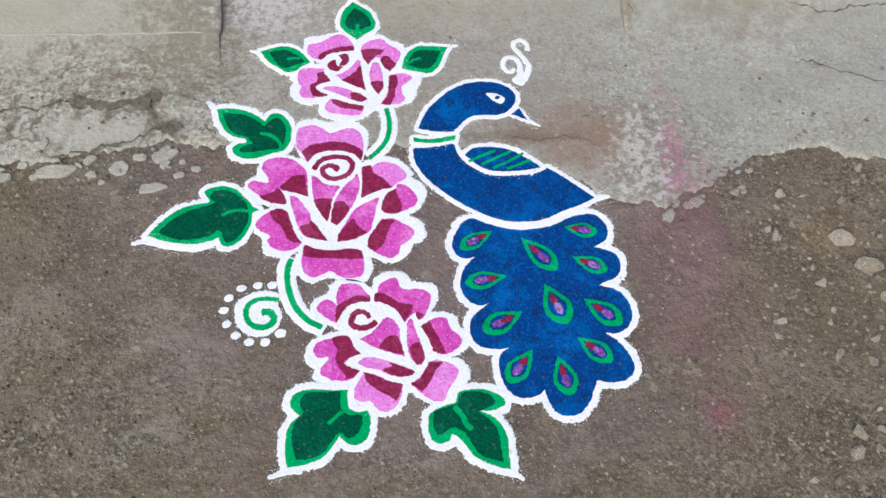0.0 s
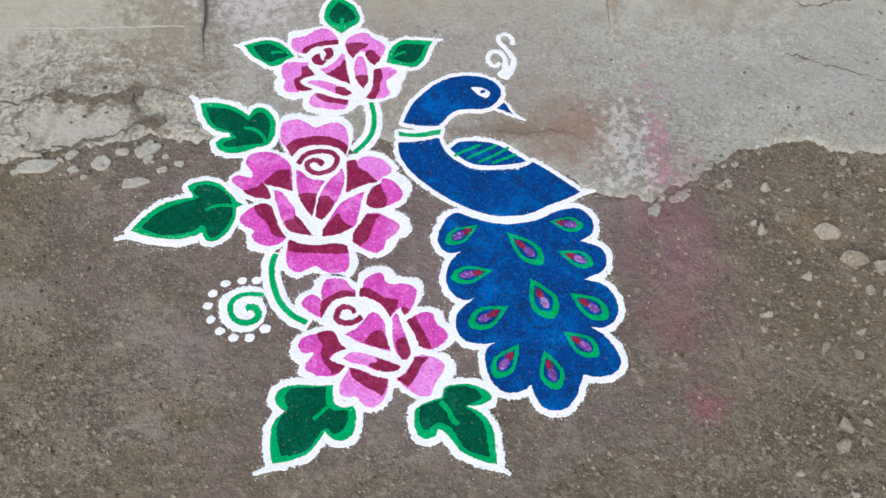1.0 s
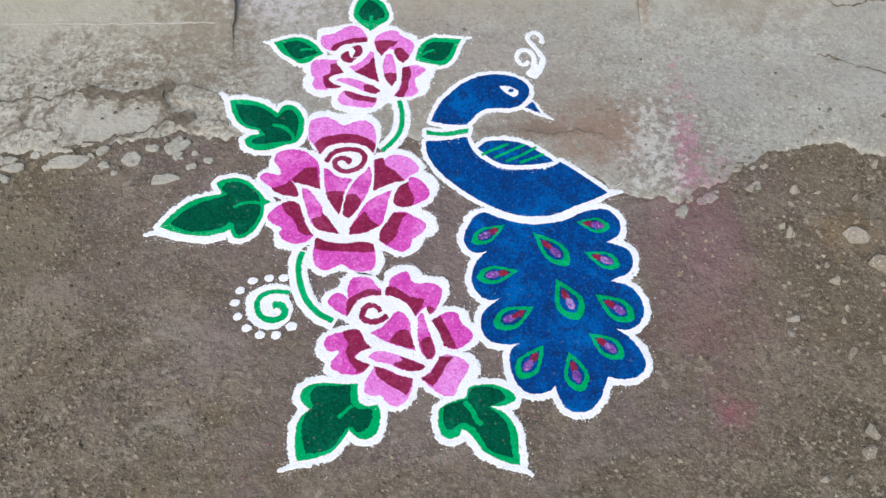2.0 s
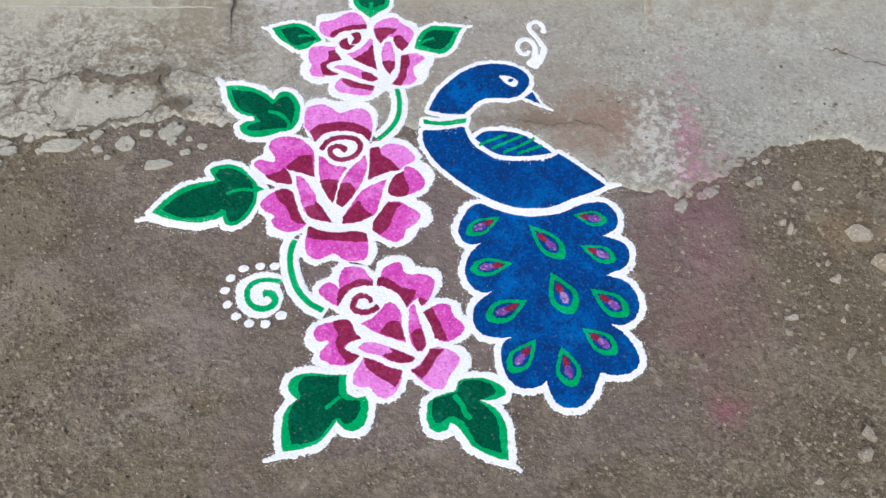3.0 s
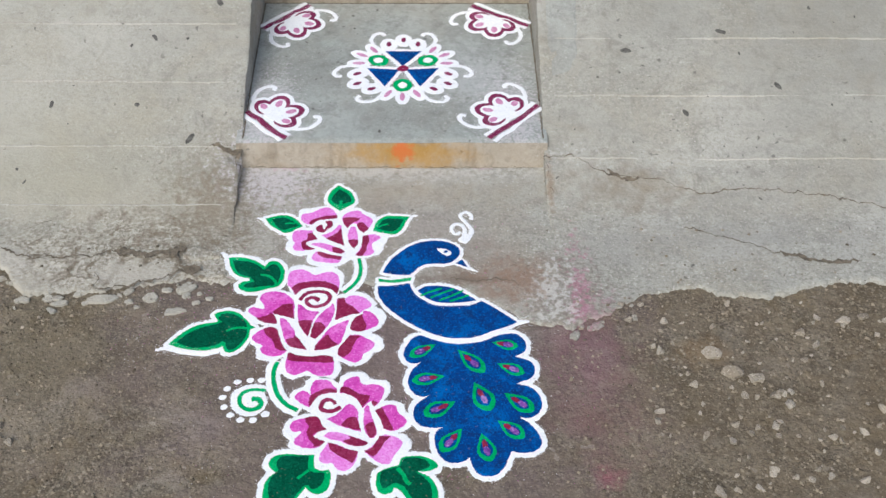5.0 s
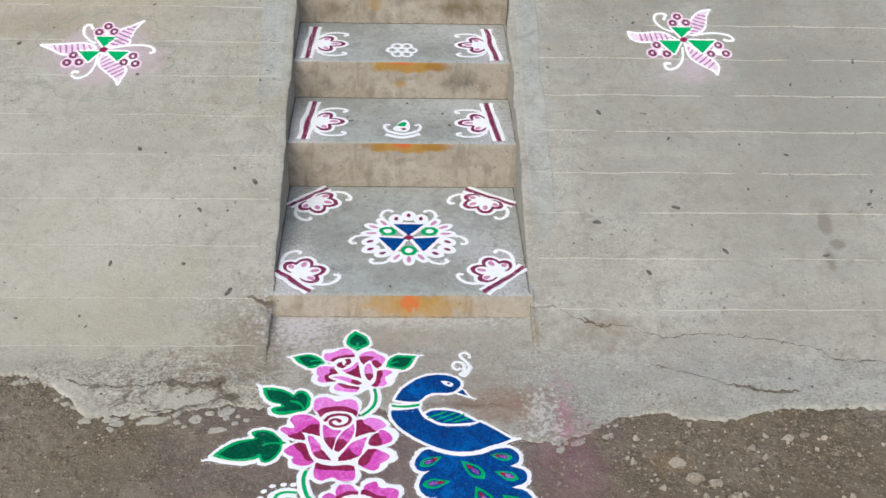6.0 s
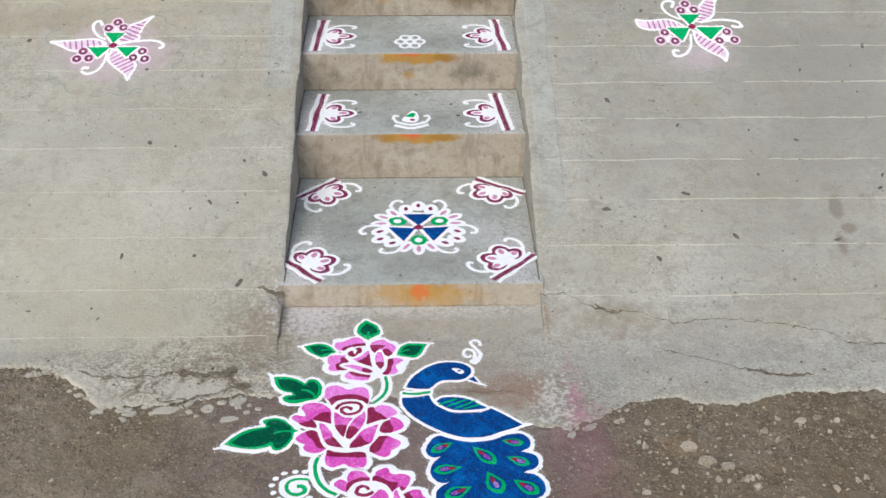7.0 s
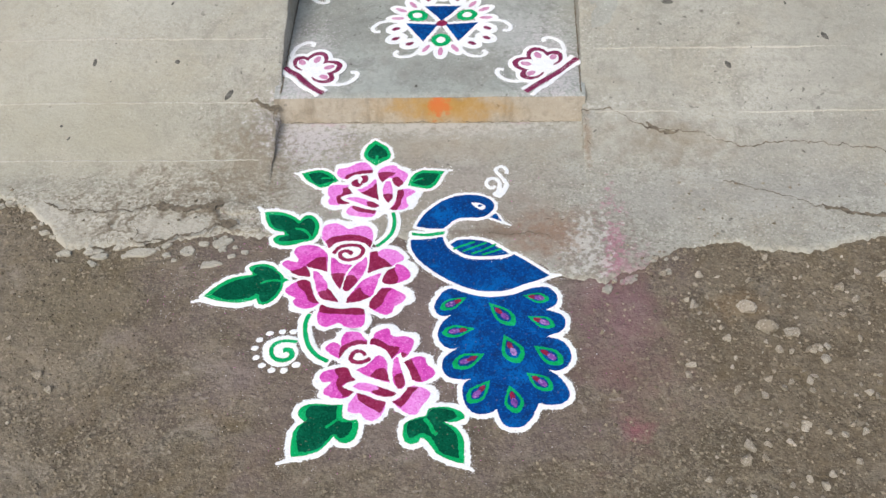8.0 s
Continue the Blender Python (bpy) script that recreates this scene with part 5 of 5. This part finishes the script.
def blossom(parent, x, y, angle, petals, swirl):
    """Half a flower that grows out of a band, with a swirl on each side; petals are (degrees, length, width)."""
    for turn, long, wide in petals:
        a, half = angle + radians(turn), long / 2
        petal = fill("petal", parent, WHITE, 2, turned(oval(half, 0, half, wide / 2, 0, 10), x, y, a))
        fill("petal_line", petal, WINE, 3, turned(oval(half, 0, half - 11, wide / 2 - 11, 0, 10), x, y, a))
        fill("petal_field", petal, WHITE, 4, turned(oval(half - 6, 0, half - 20, wide / 2 - 19, 0, 10), x, y, a))
        fill("petal_heart", petal, ROSY, 5.5, turned(oval(half * 1.08, 0, long * 0.14, 8, 0), x, y, a))
    fill("base", parent, WHITE, 4.6, turned(oval(16, 0, 26, 40, 0, 10), x, y, angle))
    for m in (1, -1):
        stroke("swirl", parent, WHITE, 1.5, 11.5, turned(swirl, x, y, angle, 1.0, m))


CORNER_SWIRL = [(0, 60), (16, 88), (44, 104), (74, 100), (84, 85), (73, 77)]
BORDER_SWIRL = [(-4, 62), (26, 92), (66, 98), (94, 88), (94, 74), (82, 72)]


def band(parent, a, b, wide):
    """Two white lines with a maroon one between them."""
    a, b = Vector(a), Vector(b)
    d = (b - a).normalized()
    s = Vector((-d.y, d.x)) * wide
    for k, mat, w in ((-1, WHITE, 0.66), (1, WHITE, 0.66), (0, WINE, 0.85)):
        knots = [tuple(a + (b - a) * (j / 6) + s * k + s * 0.55 * wave(a.x + 40 * j, a.y + 17 * k, 0.037, k)) for j in range(7)]
        stroke("band_line", parent, mat, 2 if k else 3, wide * w * 1.35, knots)


def on_tread(i):
    return pose(0, 0, NOSES[i][1] + 0.0012)


for a, b, f, ang in (((-372, 118), (-268, 10), (-310, 96), 45), ((370, 142), (238, 10), (290, 106), 137), ((-368, 480), (-246, 596), (-292, 520), -45), ((368, 496), (212, 594), (276, 528), -122)):
    thing = rangoli("rangoli_corner", "white and maroon powder corner motif with blossom on grey step", "floor drawing", "step corner drawings", on_tread(0))
    band(thing, a, b, 14)
    blossom(thing, *f, radians(ang), ((-25, 98, 78), (27, 98, 78), (-72, 84, 70), (74, 84, 70)), CORNER_SWIRL)
for i, rows in ((1, ((-304, 898, -326, 624, -288, 750), (292, 898, 318, 622, 282, 748))), (2, ((-316, 1222, -330, 948, -296, 1072), (302, 1222, 326, 946, 290, 1074))), (3, ((-304, 1556, -318, 1280, -282, 1408), (324, 1546, 322, 1276, 300, 1384)))):
    for ax, ay, bx, by, fx, fy in rows:
        thing = rangoli("rangoli_border", "white and maroon powder band with blossom on grey step", "floor drawing", "step border drawings", on_tread(i))
        band(thing, (ax, ay), (bx, by), 15)
        blossom(thing, fx + (2 if fx < 0 else -2), fy, 0 if fx < 0 else math.pi, ((0, 104, 70), (-56, 86, 70), (56, 86, 70)), BORDER_SWIRL)

wheel = rangoli("rangoli_mandala", "blue, green and pink powder wheel with white swirls on grey step", "floor drawing", place=pose(0.021, 0.297, NOSES[0][1] + 0.0012) @ Matrix.Diagonal((1.16, 1.10, 1, 1)))
for k in range(3):
    a = radians(90 + 120 * k)
    fill("triangle", wheel, BLUE, 3, turned([(10, 0, 1), (70, 42, 1), (70, -42, 1)], 0, 0, a), rim=9)
    for v, u in ((-34, 98), (0, 116), (34, 98)):
        fill("petal", wheel, WHITE, 2, turned(oval(u, v, 26, 20), 0, 0, a))
        fill("petal_heart", wheel, WINE, 3, turned(oval(u + 2, v, 10, 5.5), 0, 0, a))
    for m in (1, -1):
        stroke("swirl", wheel, WHITE, 2, 10, turned([(72, 44), (92, 66), (118, 76), (142, 66), (146, 50), (134, 44)], 0, 0, a, 1, m))
    a += radians(60)
    fill("ring", wheel, GREEN, 3, turned(oval(66, 0, 24, 21), 0, 0, a))
    fill("ring_heart", wheel, WHITE, 4, turned(oval(66, 0, 11, 10), 0, 0, a))
    for v, u, t in ((-32, 98, -0.5), (0, 110, 0), (32, 98, 0.5)):
        fill("petal", wheel, WHITE, 2, turned(oval(u, v, 28, 16, t), 0, 0, a))
        fill("petal_heart", wheel, ROSY, 3, turned(oval(u, v, 15, 5.5, t), 0, 0, a))
dot("hub", wheel, MAROON, 4, (0, 0), 13, 11)

bowl = rangoli("rangoli_lamp", "white powder oil lamp with small green flame on grey step", "floor drawing", place=pose(-0.008, 0.70, NOSES[1][1] + 0.0012))
stroke("bowl", bowl, WHITE, 2, 20, [(-47, -36), (9, -58), (66, -32)], taper=(0.8, 0.8))
stroke("bowl_line", bowl, WHITE, 2, 13, [(-40, -14), (9, -34), (58, -14)])
for m in (1, -1):
    stroke("swirl", bowl, WHITE, 2, 10, [(9 + m * 46, -20), (9 + m * 60, 12), (9 + m * 54, 34), (9 + m * 42, 24)])
fill("drop", bowl, WHITE, 2, [(-22, -4), (-7, 36), (13, 68), (29, 50), (33, 8), (18, -18)])
fill("flame", bowl, GREEN, 3, [(-14, 25, 1), (10, 50), (23, 44, 1), (14, 20)])
dot("wick", bowl, MAROON, 3, (13, 0), 8, 7)
flower = rangoli("rangoli_flower", "small white powder flower of ring petals on grey step", "floor drawing", place=pose(-0.002, 1.025, NOSES[2][1] + 0.0012))
for k in range(6):
    a = radians(60 * k)
    stroke("petal", flower, WHITE, 2, 10, oval(34 * math.cos(a), 34 * math.sin(a) * 1.15, 17, 20), closed=True)
stroke("heart", flower, WHITE, 2, 9, oval(0, 0, 15, 16), closed=True)
sprig = rangoli("rangoli_sprig", "small white powder scribble motif on grey step", "floor drawing", place=pose(0.012, 1.40, NOSES[3][1] + 0.0012))
for knots in ([(-30, 60), (-10, 86), (16, 70), (6, 48), (-16, 50)], [(20, 78), (44, 90), (60, 74), (36, 60), (18, 64)], [(-54, 10), (-24, 26), (6, 14), (40, 28), (58, 12)], [(-52, -36), (-26, -52), (-4, -34), (22, -46), (40, -30), (56, -50)], [(-40, -4), (-10, -12), (24, 0), (56, -6)], [(0, 44), (2, 20), (-4, -10), (6, -36)]):
    stroke("loop", sprig, WHITE, 2, 10, knots)


def pinwheel(x, y, triangles, rings, wings, swirls):
    """The three-armed drawing on a bank, as knots in millimetres up and across the slope."""
    tilt = Matrix.Rotation(math.atan(SLOPE), 4, "X")
    m = Matrix.Translation((x, y, ramp_height(x, y) + 0.0016)) @ tilt
    star = rangoli("rangoli_pinwheel", "green, pink and white powder pinwheel on sloping concrete bank", "floor drawing", "bank drawings", m)
    for tri, spots in zip(triangles, rings):
        fill("triangle", star, GREEN, 3, [(u, v, 1) for u, v in tri], rim=6)
        mid = [sum(p[k] for p in spots) / 3 for k in (0, 1)]
        fill("ring_bed", star, WHITE, 1.9, oval(*mid, 21, 21))
        for u, v in spots:
            ring = fill("ring", star, FROST, 2, oval(u, v, 21, 23))
            stroke("ring_line", ring, DUSKY, 3.6, 11, oval(u, v, 10, 11), closed=True)
    for knots in wings:
        wing = fill("wing", star, FROST, 1.2, knots)
        stroke("wing_edge", wing, WHITE, 1.8, 8.5, knots, closed=True)
        tip = max(knots, key=lambda p: math.hypot(p[0], p[1]))
        along = Vector(tip[:2])
        side = Vector((-along.y, along.x)).normalized()
        line = smooth_line(knots, True)
        for k in range(7):
            u = 0.22 + 0.09 * k
            near = [p * 1000 for p in line if abs((p * 1000).dot(along) / along.length_squared - u) < 0.035]
            if len(near) < 2:
                continue
            lo, hi = min(p.dot(side) for p in near) + 6, max(p.dot(side) for p in near) - 6
            if hi - lo < 8:
                continue
            a, b = along * (u + 0.03) + side * lo, along * (u - 0.03) + side * hi
            stroke("wing_bar", wing, MAUVE, 2.6, 7, [tuple(a), tuple((a + b) / 2), tuple(b)])
    for knots in swirls:
        stroke("swirl", star, WHITE, 2, 9.5, knots, taper=(0.8, 1.15))
    dot("hub", star, MAROON, 4, (0, 0), 13, 11)
    for k in range(6):
        a0 = radians(57 * k + 25 * x)
        arc = []
        for j in range(16):
            a = a0 + 0.05 * j
            r = 1 + 0.10 * abs(math.sin(8.5 * a)) + 0.05 * wave(a, k, 2, 4)
            arc.append((225 * r * math.cos(a), 190 * r * math.sin(a) - 25))
        stroke("chalk_line", star, TEAL, 1, 3, arc)
    return star


pinwheel(-1.011, 0.924,
         ([(-35,61), (34,61), (0,11)], [(-82,-8), (-8,-8), (-43,-57)], [(13,-8), (87,-8), (53,-54)]),
         ([(1,111), (-26,83), (24,86)], [(-96,-27), (-112,-62), (-72,-59)], [(103,-28), (76,-57), (115,-63)]),
         ([(-23,8,1), (-61,30), (-138,25), (-213,20,1), (-172,-2), (-130,-24), (-74,-11)], [(10,14,1), (43,92), (74,111), (120,142,1), (95,100), (83,58), (80,27), (38,16)], [(1,-16,1), (-7,-65), (27,-105), (56,-132), (70,-160,1), (79,-132), (88,-87), (48,-49)]),
         ([(-28,30), (-54,44), (-77,78), (-78,109), (-61,117), (-48,95)], [(17,5), (67,19), (125,24), (162,13), (170,-6), (155,-14)], [(-14,-25), (-19,-78), (-34,-113), (-64,-131), (-85,-121), (-82,-102), (-64,-105)]))
pinwheel(0.981, 0.999,
         ([(-37,60), (38,60), (-7,9)], [(-90,-5), (-9,-6), (-43,-70)], [(12,-3), (109,-3), (56,-65)]),
         ([(-9,113), (-28,81), (19,84)], [(-99,-28), (-119,-67), (-69,-70)], [(117,-26), (85,-68), (138,-65)]),
         ([(-28,3,1), (-74,35), (-146,29), (-193,35,1), (-184,1), (-151,-14), (-101,-11)], [(20,26,1), (41,101), (76,140), (115,151,1), (96,116), (82,57), (47,28)], [(1,-17,1), (9,-84), (52,-126), (78,-145), (92,-167,1), (103,-126), (87,-93), (43,-59)]),
         ([(-33,37), (-70,58), (-92,96), (-81,125), (-50,125), (-59,95)], [(32,20), (99,34), (158,25), (175,2), (153,-3), (139,5)], [(-10,-37), (-19,-98), (-45,-134), (-76,-142), (-82,-117), (-60,-115)]))

# ---- stones, chips and grit ----
def pebble_mesh(name, seed, rough=0.4, flat=0.7, material=STONE, cuts=2):
    bm = bmesh.new()
    bmesh.ops.create_icosphere(bm, subdivisions=cuts, radius=1.0)
    r = random.Random(seed + 40)
    cuts_at = [(Vector((r.uniform(-1, 1), r.uniform(-1, 1), r.uniform(-0.3, 1))).normalized(), r.uniform(0.38, 0.70)) for _ in range(8)]
    for v in bm.verts:
        k = 1 + rough * noise.noise(v.co * 1.3 + Vector((seed * 7.1, 0, 0))) + 0.5 * rough * noise.noise(v.co * 3.5 + Vector((0, seed * 3.3, 0)))
        p = v.co * k
        for axis, far in cuts_at:
            d = p.dot(axis)
            if d > far:
                p = p - axis * (d - far)
        v.co = Vector((p.x, p.y, p.z * flat)) * 1.2
    me = bpy.data.meshes.new(name)
    bm.to_mesh(me)
    bm.free()
    me.materials.append(material)
    return me


shapes = [pebble_mesh("stone", s) for s in range(6)]


def stone(x, y, size, turn=0.0, sink=0.25):
    ob = new("stone", shapes[int(abs(x * 977 + y * 577)) % 6])
    ob.matrix_world = pose(x, y, ground_height(x, y) + size * (0.45 - sink), 0, 0, turn) @ Matrix.Diagonal((size * (1 + 0.25 * math.sin(977 * x)), size * (0.82 + 0.2 * math.sin(733 * y)), size, 1))
    big = size > 0.014
    return tagged(ob, "pale rounded stone half sunk in brown earth" if big else "small grey pebble lying on brown earth", "stone", "loose stones")


for x, y, s in ((0.723, -0.670, 0.024), (0.691, -0.617, 0.022), (0.581, -0.609, 0.011), (0.523, -0.523, 0.010), (0.551, -0.795, 0.010), (0.601, -0.530, 0.011),
                
                (0.742, -0.697, 0.0059), (0.740, -0.728, 0.0103), (0.582, -0.608, 0.0074), (0.535, -0.514, 0.0059), (0.819, -0.533, 0.0066), (0.791, -0.830, 0.0081), (0.833, -0.829, 0.0066), (0.872, -0.838, 0.0059), (0.804, -0.929, 0.0081), (0.830, -0.933, 0.0089), (0.875, -0.925, 0.0081), (0.729, -0.956, 0.0081), (0.840, -0.578, 0.0052), (0.859, -0.601, 0.0059), (0.779, -0.583, 0.0052), (0.924, -0.808, 0.0103), (0.916, -0.842, 0.0081), (0.874, -0.670, 0.0044), (-0.768, -0.508, 0.0059), (-0.780, -0.737, 0.0059), (-0.763, -0.719, 0.0030), (-0.871, -0.702, 0.0074), (-0.783, -0.802, 0.0118), (-0.749, -0.839, 0.0096), (-0.636, -0.970, 0.0037),
                (0.639, -0.775, 0.006), (0.631, -0.675, 0.007), (0.561, -0.477, 0.008), (0.516, -0.476, 0.008), (0.78, -0.69, 0.013), (0.80, -0.73, 0.011)):
    stone(x, y, s, x * 700)
rng = random.Random(5)
for k in range(285):
    x = 0.55 + abs(rng.gauss(0.32, 0.30))
    y = -0.47 - rng.random() ** 0.9 * 0.85
    stone(x, y, 0.0038 + 0.0095 * rng.random() ** 2.6, rng.random() * 360, 0.18)
for k in range(22):
    stone(-0.55 - rng.random() * 0.7, -0.5 - rng.random() * 0.7, 0.003 + 0.005 * rng.random() ** 2, rng.random() * 360, 0.18)


def chip(x, y, a, b, turn, over=0.0025, label="flat pale broken piece of concrete beside the apron"):
    """A flat piece broken off the apron's edge."""
    r = random.Random(int(x * 1000) * 7 + int(y * 1000))
    n = 18
    ring = []
    for i in range(n):
        t = 2 * math.pi * (i + r.uniform(-0.3, 0.3)) / n
        k = 0.95 + 0.45 * wave(x * 40 + math.cos(t), y * 40 + math.sin(t), 1.3, 6) + r.uniform(-0.09, 0.09)
        u, v = a * k * math.cos(t), b * k * math.sin(t)
        c, s = math.cos(radians(turn)), math.sin(radians(turn))
        ring.append((u * c - v * s, u * s + v * c))
    top = GROUND + over
    verts = [(x + p, y + q, top - 0.006) for p, q in ring] + [(x + p * 0.96, y + q * 0.95, top - 0.0004) for p, q in ring]
    verts += [(x + p * r.uniform(0.7, 0.86), y + q * r.uniform(0.7, 0.86), top + r.uniform(0.0004, 0.0016)) for p, q in ring] + [(x, y, top + 0.0012)]
    faces = [(i + m, (i + 1) % n + m, (i + 1) % n + n + m, i + n + m) for i in range(n) for m in (0, n)] + [(2 * n + i, 2 * n + (i + 1) % n, 3 * n) for i in range(n)]
    ob = new("concrete_chip", mesh_of("concrete_chip", verts, faces, BANK))
    tagged(ob, label, "rubble", "apron rubble")


for x, y, a, b, t in ((-0.639, -0.459, 0.036, 0.014, 3), (-0.532, -0.455, 0.018, 0.016, 20), (-0.475, -0.494, 0.025, 0.011, 8), (-0.676, -0.470, 0.009, 0.005, 0), (-0.585, -0.435, 0.014, 0.008, 40),
                      (-0.50, -0.432, 0.013, 0.008, 10), (-0.455, -0.445, 0.012, 0.008, 70), (-0.43, -0.47, 0.011, 0.006, 15), (-0.73, -0.47, 0.02, 0.009, 5), (0.405, -0.568, 0.016, 0.011, 60),
                      (0.44, -0.548, 0.010, 0.008, 0), (-0.56, -0.482, 0.008, 0.005, 0)):
    chip(x, y, a, b, t)

for x, y, a, b, t in ((-0.440, -0.322, 0.045, 0.022, -5), (-0.405, -0.388, 0.030, 0.014, 10), (-0.458, -0.428, 0.026, 0.014, 12)):
    chip(x, y, a, b, t, 0.0060, "pale flaked plate of concrete on the worn apron")

for k in range(46):
    x = rng.uniform(-1.05, -0.37) if k < 34 else rng.uniform(0.22, 0.56)
    y = apron_edge(x) - 0.003 - 0.055 * rng.random() ** 2
    if 0.15 < x < 0.39:
        continue
    a = 0.004 + 0.014 * rng.random() ** 2
    chip(x, y, a, a * rng.uniform(0.45, 0.9), rng.uniform(-30, 30))

# grit: tiny angular stones strewn over the earth
FREE = [(-0.22, -0.25, 0.16), (-0.3, -0.40, 0.22), (-0.38, -0.55, 0.18), (-0.15, -0.55, 0.24), (-0.05, -0.75, 0.24), (-0.28, -0.72, 0.13), (-0.22, -0.92, 0.14), (0.08, -0.92, 0.14), (0.15, -0.40, 0.2), (0.17, -0.62, 0.2), (0.2, -0.80, 0.2), (-0.5, -0.56, 0.1)]
verts, faces = [], []
while len(verts) < 6 * 31000:
    x, y = rng.uniform(-1.6, 1.6), rng.uniform(-1.9, -0.24)
    if y > apron_edge(x) - 0.004 and rng.random() > 0.10:
        continue
    if any((x - a) ** 2 + (y - b) ** 2 < r * r for a, b, r in FREE):
        continue
    if rng.random() > (1.0 if abs(x) > 0.55 else 0.5):
        continue
    r = 0.0012 + 0.0042 * rng.random() ** 3.5
    z = (ground_height(x, y) if y < apron_edge(x) else GROUND + 0.004) + r * 0.2
    n0 = len(verts)
    a = rng.random() * 3
    for px, py, pz in ((1, 0, 0), (0, 1, 0), (-1, 0, 0), (0, -1, 0), (0, 0, 0.7), (0, 0, -0.7)):
        k = r * rng.uniform(0.7, 1.3)
        verts.append((x + k * (px * math.cos(a) - py * math.sin(a)), y + k * (px * math.sin(a) + py * math.cos(a)), z + k * pz))
    faces += [(n0 + i, n0 + (i + 1) % 4, n0 + 4) for i in range(4)] + [(n0 + (i + 1) % 4, n0 + i, n0 + 5) for i in range(4)]
tagged(new("grit", mesh_of("grit", verts, faces, GRIT)), "fine loose grit and crumbs strewn on brown earth", "gravel", kind="stuff")

# clods: low crumbs of the same earth, thickest away from the drawing
verts, faces = [], []
while len(verts) < 9 * 4200:
    x, y = rng.uniform(-1.6, 1.6), rng.uniform(-1.7, -0.26)
    if y > apron_edge(x) - 0.012 or trodden(x, y) > 0.3 or wave(x, y, 5, 12) < rng.uniform(-0.7, 0.5):
        continue
    r = 0.0022 + 0.0075 * rng.random() ** 2.6
    n0, a = len(verts), rng.random() * 3
    for j in range(8):
        t, k = a + math.pi * j / 4, r * rng.uniform(0.7, 1.25)
        px, py = x + k * math.cos(t), y + 0.85 * k * math.sin(t)
        verts.append((px, py, ground_height(px, py) - 0.0008 + (0.35 * r * rng.random() if j % 2 else 0)))
    verts.append((x + 0.3 * r * rng.uniform(-1, 1), y + 0.3 * r * rng.uniform(-1, 1), ground_height(x, y) + r * rng.uniform(0.4, 0.75)))
    faces += [(n0 + j, n0 + (j + 1) % 8, n0 + 8) for j in range(8)]
tagged(new("clods", mesh_of("clods", verts, faces, DIRT)), "crumbled clods of dry brown earth", "soil", kind="stuff")

# loose grains of powder that fell beside the lines
for name, material, count, label in (("white_grains", WHITE, 1200, "loose white powder grains fallen beside the lines"), ("pink_grains", PINK, 700, "loose pink powder grains fallen beside the roses")):
    verts, faces = [], []
    for k in range(count):
        cx, cy, r = FREE[rng.randrange(len(FREE))]
        a, d = rng.random() * 6.283, r * (0.2 + 0.95 * rng.random())
        x, y = cx + d * math.cos(a), cy + d * math.sin(a)
        q = 0.0005 + 0.0008 * rng.random() ** 2
        n0 = len(verts)
        for px, py, pz in ((1, 0, 0), (-0.5, 0.87, 0), (-0.5, -0.87, 0), (0, 0, 1.2)):
            verts.append((x + q * px, y + q * py, GROUND + 0.0006 + q * pz))
        faces += [(n0, n0 + 1, n0 + 3), (n0 + 1, n0 + 2, n0 + 3), (n0 + 2, n0, n0 + 3)]
    tagged(new(name, mesh_of(name, verts, faces, material)), label, "powder", kind="stuff")

# the soft edges of the white lines: grains that rolled off them
verts, faces = [], []
for ob, p, aside, half in DUST:
    if rng.random() > 0.85:
        continue
    root = ob
    while root.parent:
        root = root.parent
    off = half * 0.9 + abs(rng.gauss(0, 0.0036))
    q = 0.0005 + 0.0009 * rng.random() ** 2
    at = root.matrix_world @ Vector((p.x + aside.x * off, p.y + aside.y * off, 0.0007))
    n0 = len(verts)
    for px, py, pz in ((1, 0, 0), (-0.5, 0.87, 0), (-0.5, -0.87, 0), (0, 0, 1.2)):
        verts.append((at.x + q * px, at.y + q * py, at.z + q * pz))
    faces += [(n0, n0 + 1, n0 + 3), (n0 + 1, n0 + 2, n0 + 3), (n0 + 2, n0, n0 + 3)]
tagged(new("edge_grains", mesh_of("edge_grains", verts, faces, WHITE)), "white powder grains scattered along the drawn lines", "powder", kind="stuff")

# dark specks of old tar and bird lime on the banks and treads
verts, faces = [], []
for k in range(190):
    if k < 130:
        x, y = rng.choice((-1, 1)) * (HALF + 0.03 + 1.2 * rng.random()), -0.1 + 1.5 * rng.random()
        z = ramp_height(x, y) + 0.0012
        up = SLOPE
    else:
        i = rng.randrange(4)
        x, y, z, up = rng.uniform(-0.35, 0.35), NOSES[i][0] + 0.03 + rng.random() * (NOSES[i + 1][0] - NOSES[i][0] - 0.06), NOSES[i][1] + 0.0009, 0
    r = 0.0016 + 0.006 * rng.random() ** 4
    n0, a, long = len(verts), rng.random() * 3.14, rng.uniform(1, 2.4)
    for j in range(8):
        t = math.pi * j / 4
        px, py = r * long * math.cos(t) * rng.uniform(0.7, 1.2), r * math.sin(t) * rng.uniform(0.7, 1.2)
        dx, dy = px * math.cos(a) - py * math.sin(a), px * math.sin(a) + py * math.cos(a)
        verts.append((x + dx, y + dy, z + up * dy))
    verts.append((x, y, z + 0.0008))
    faces += [(n0 + j, n0 + (j + 1) % 8, n0 + 8) for j in range(8)]
tagged(new("tar_specks", mesh_of("tar_specks", verts, faces, TAR)), "small dark dried specks on weathered concrete", "stains", kind="stuff")
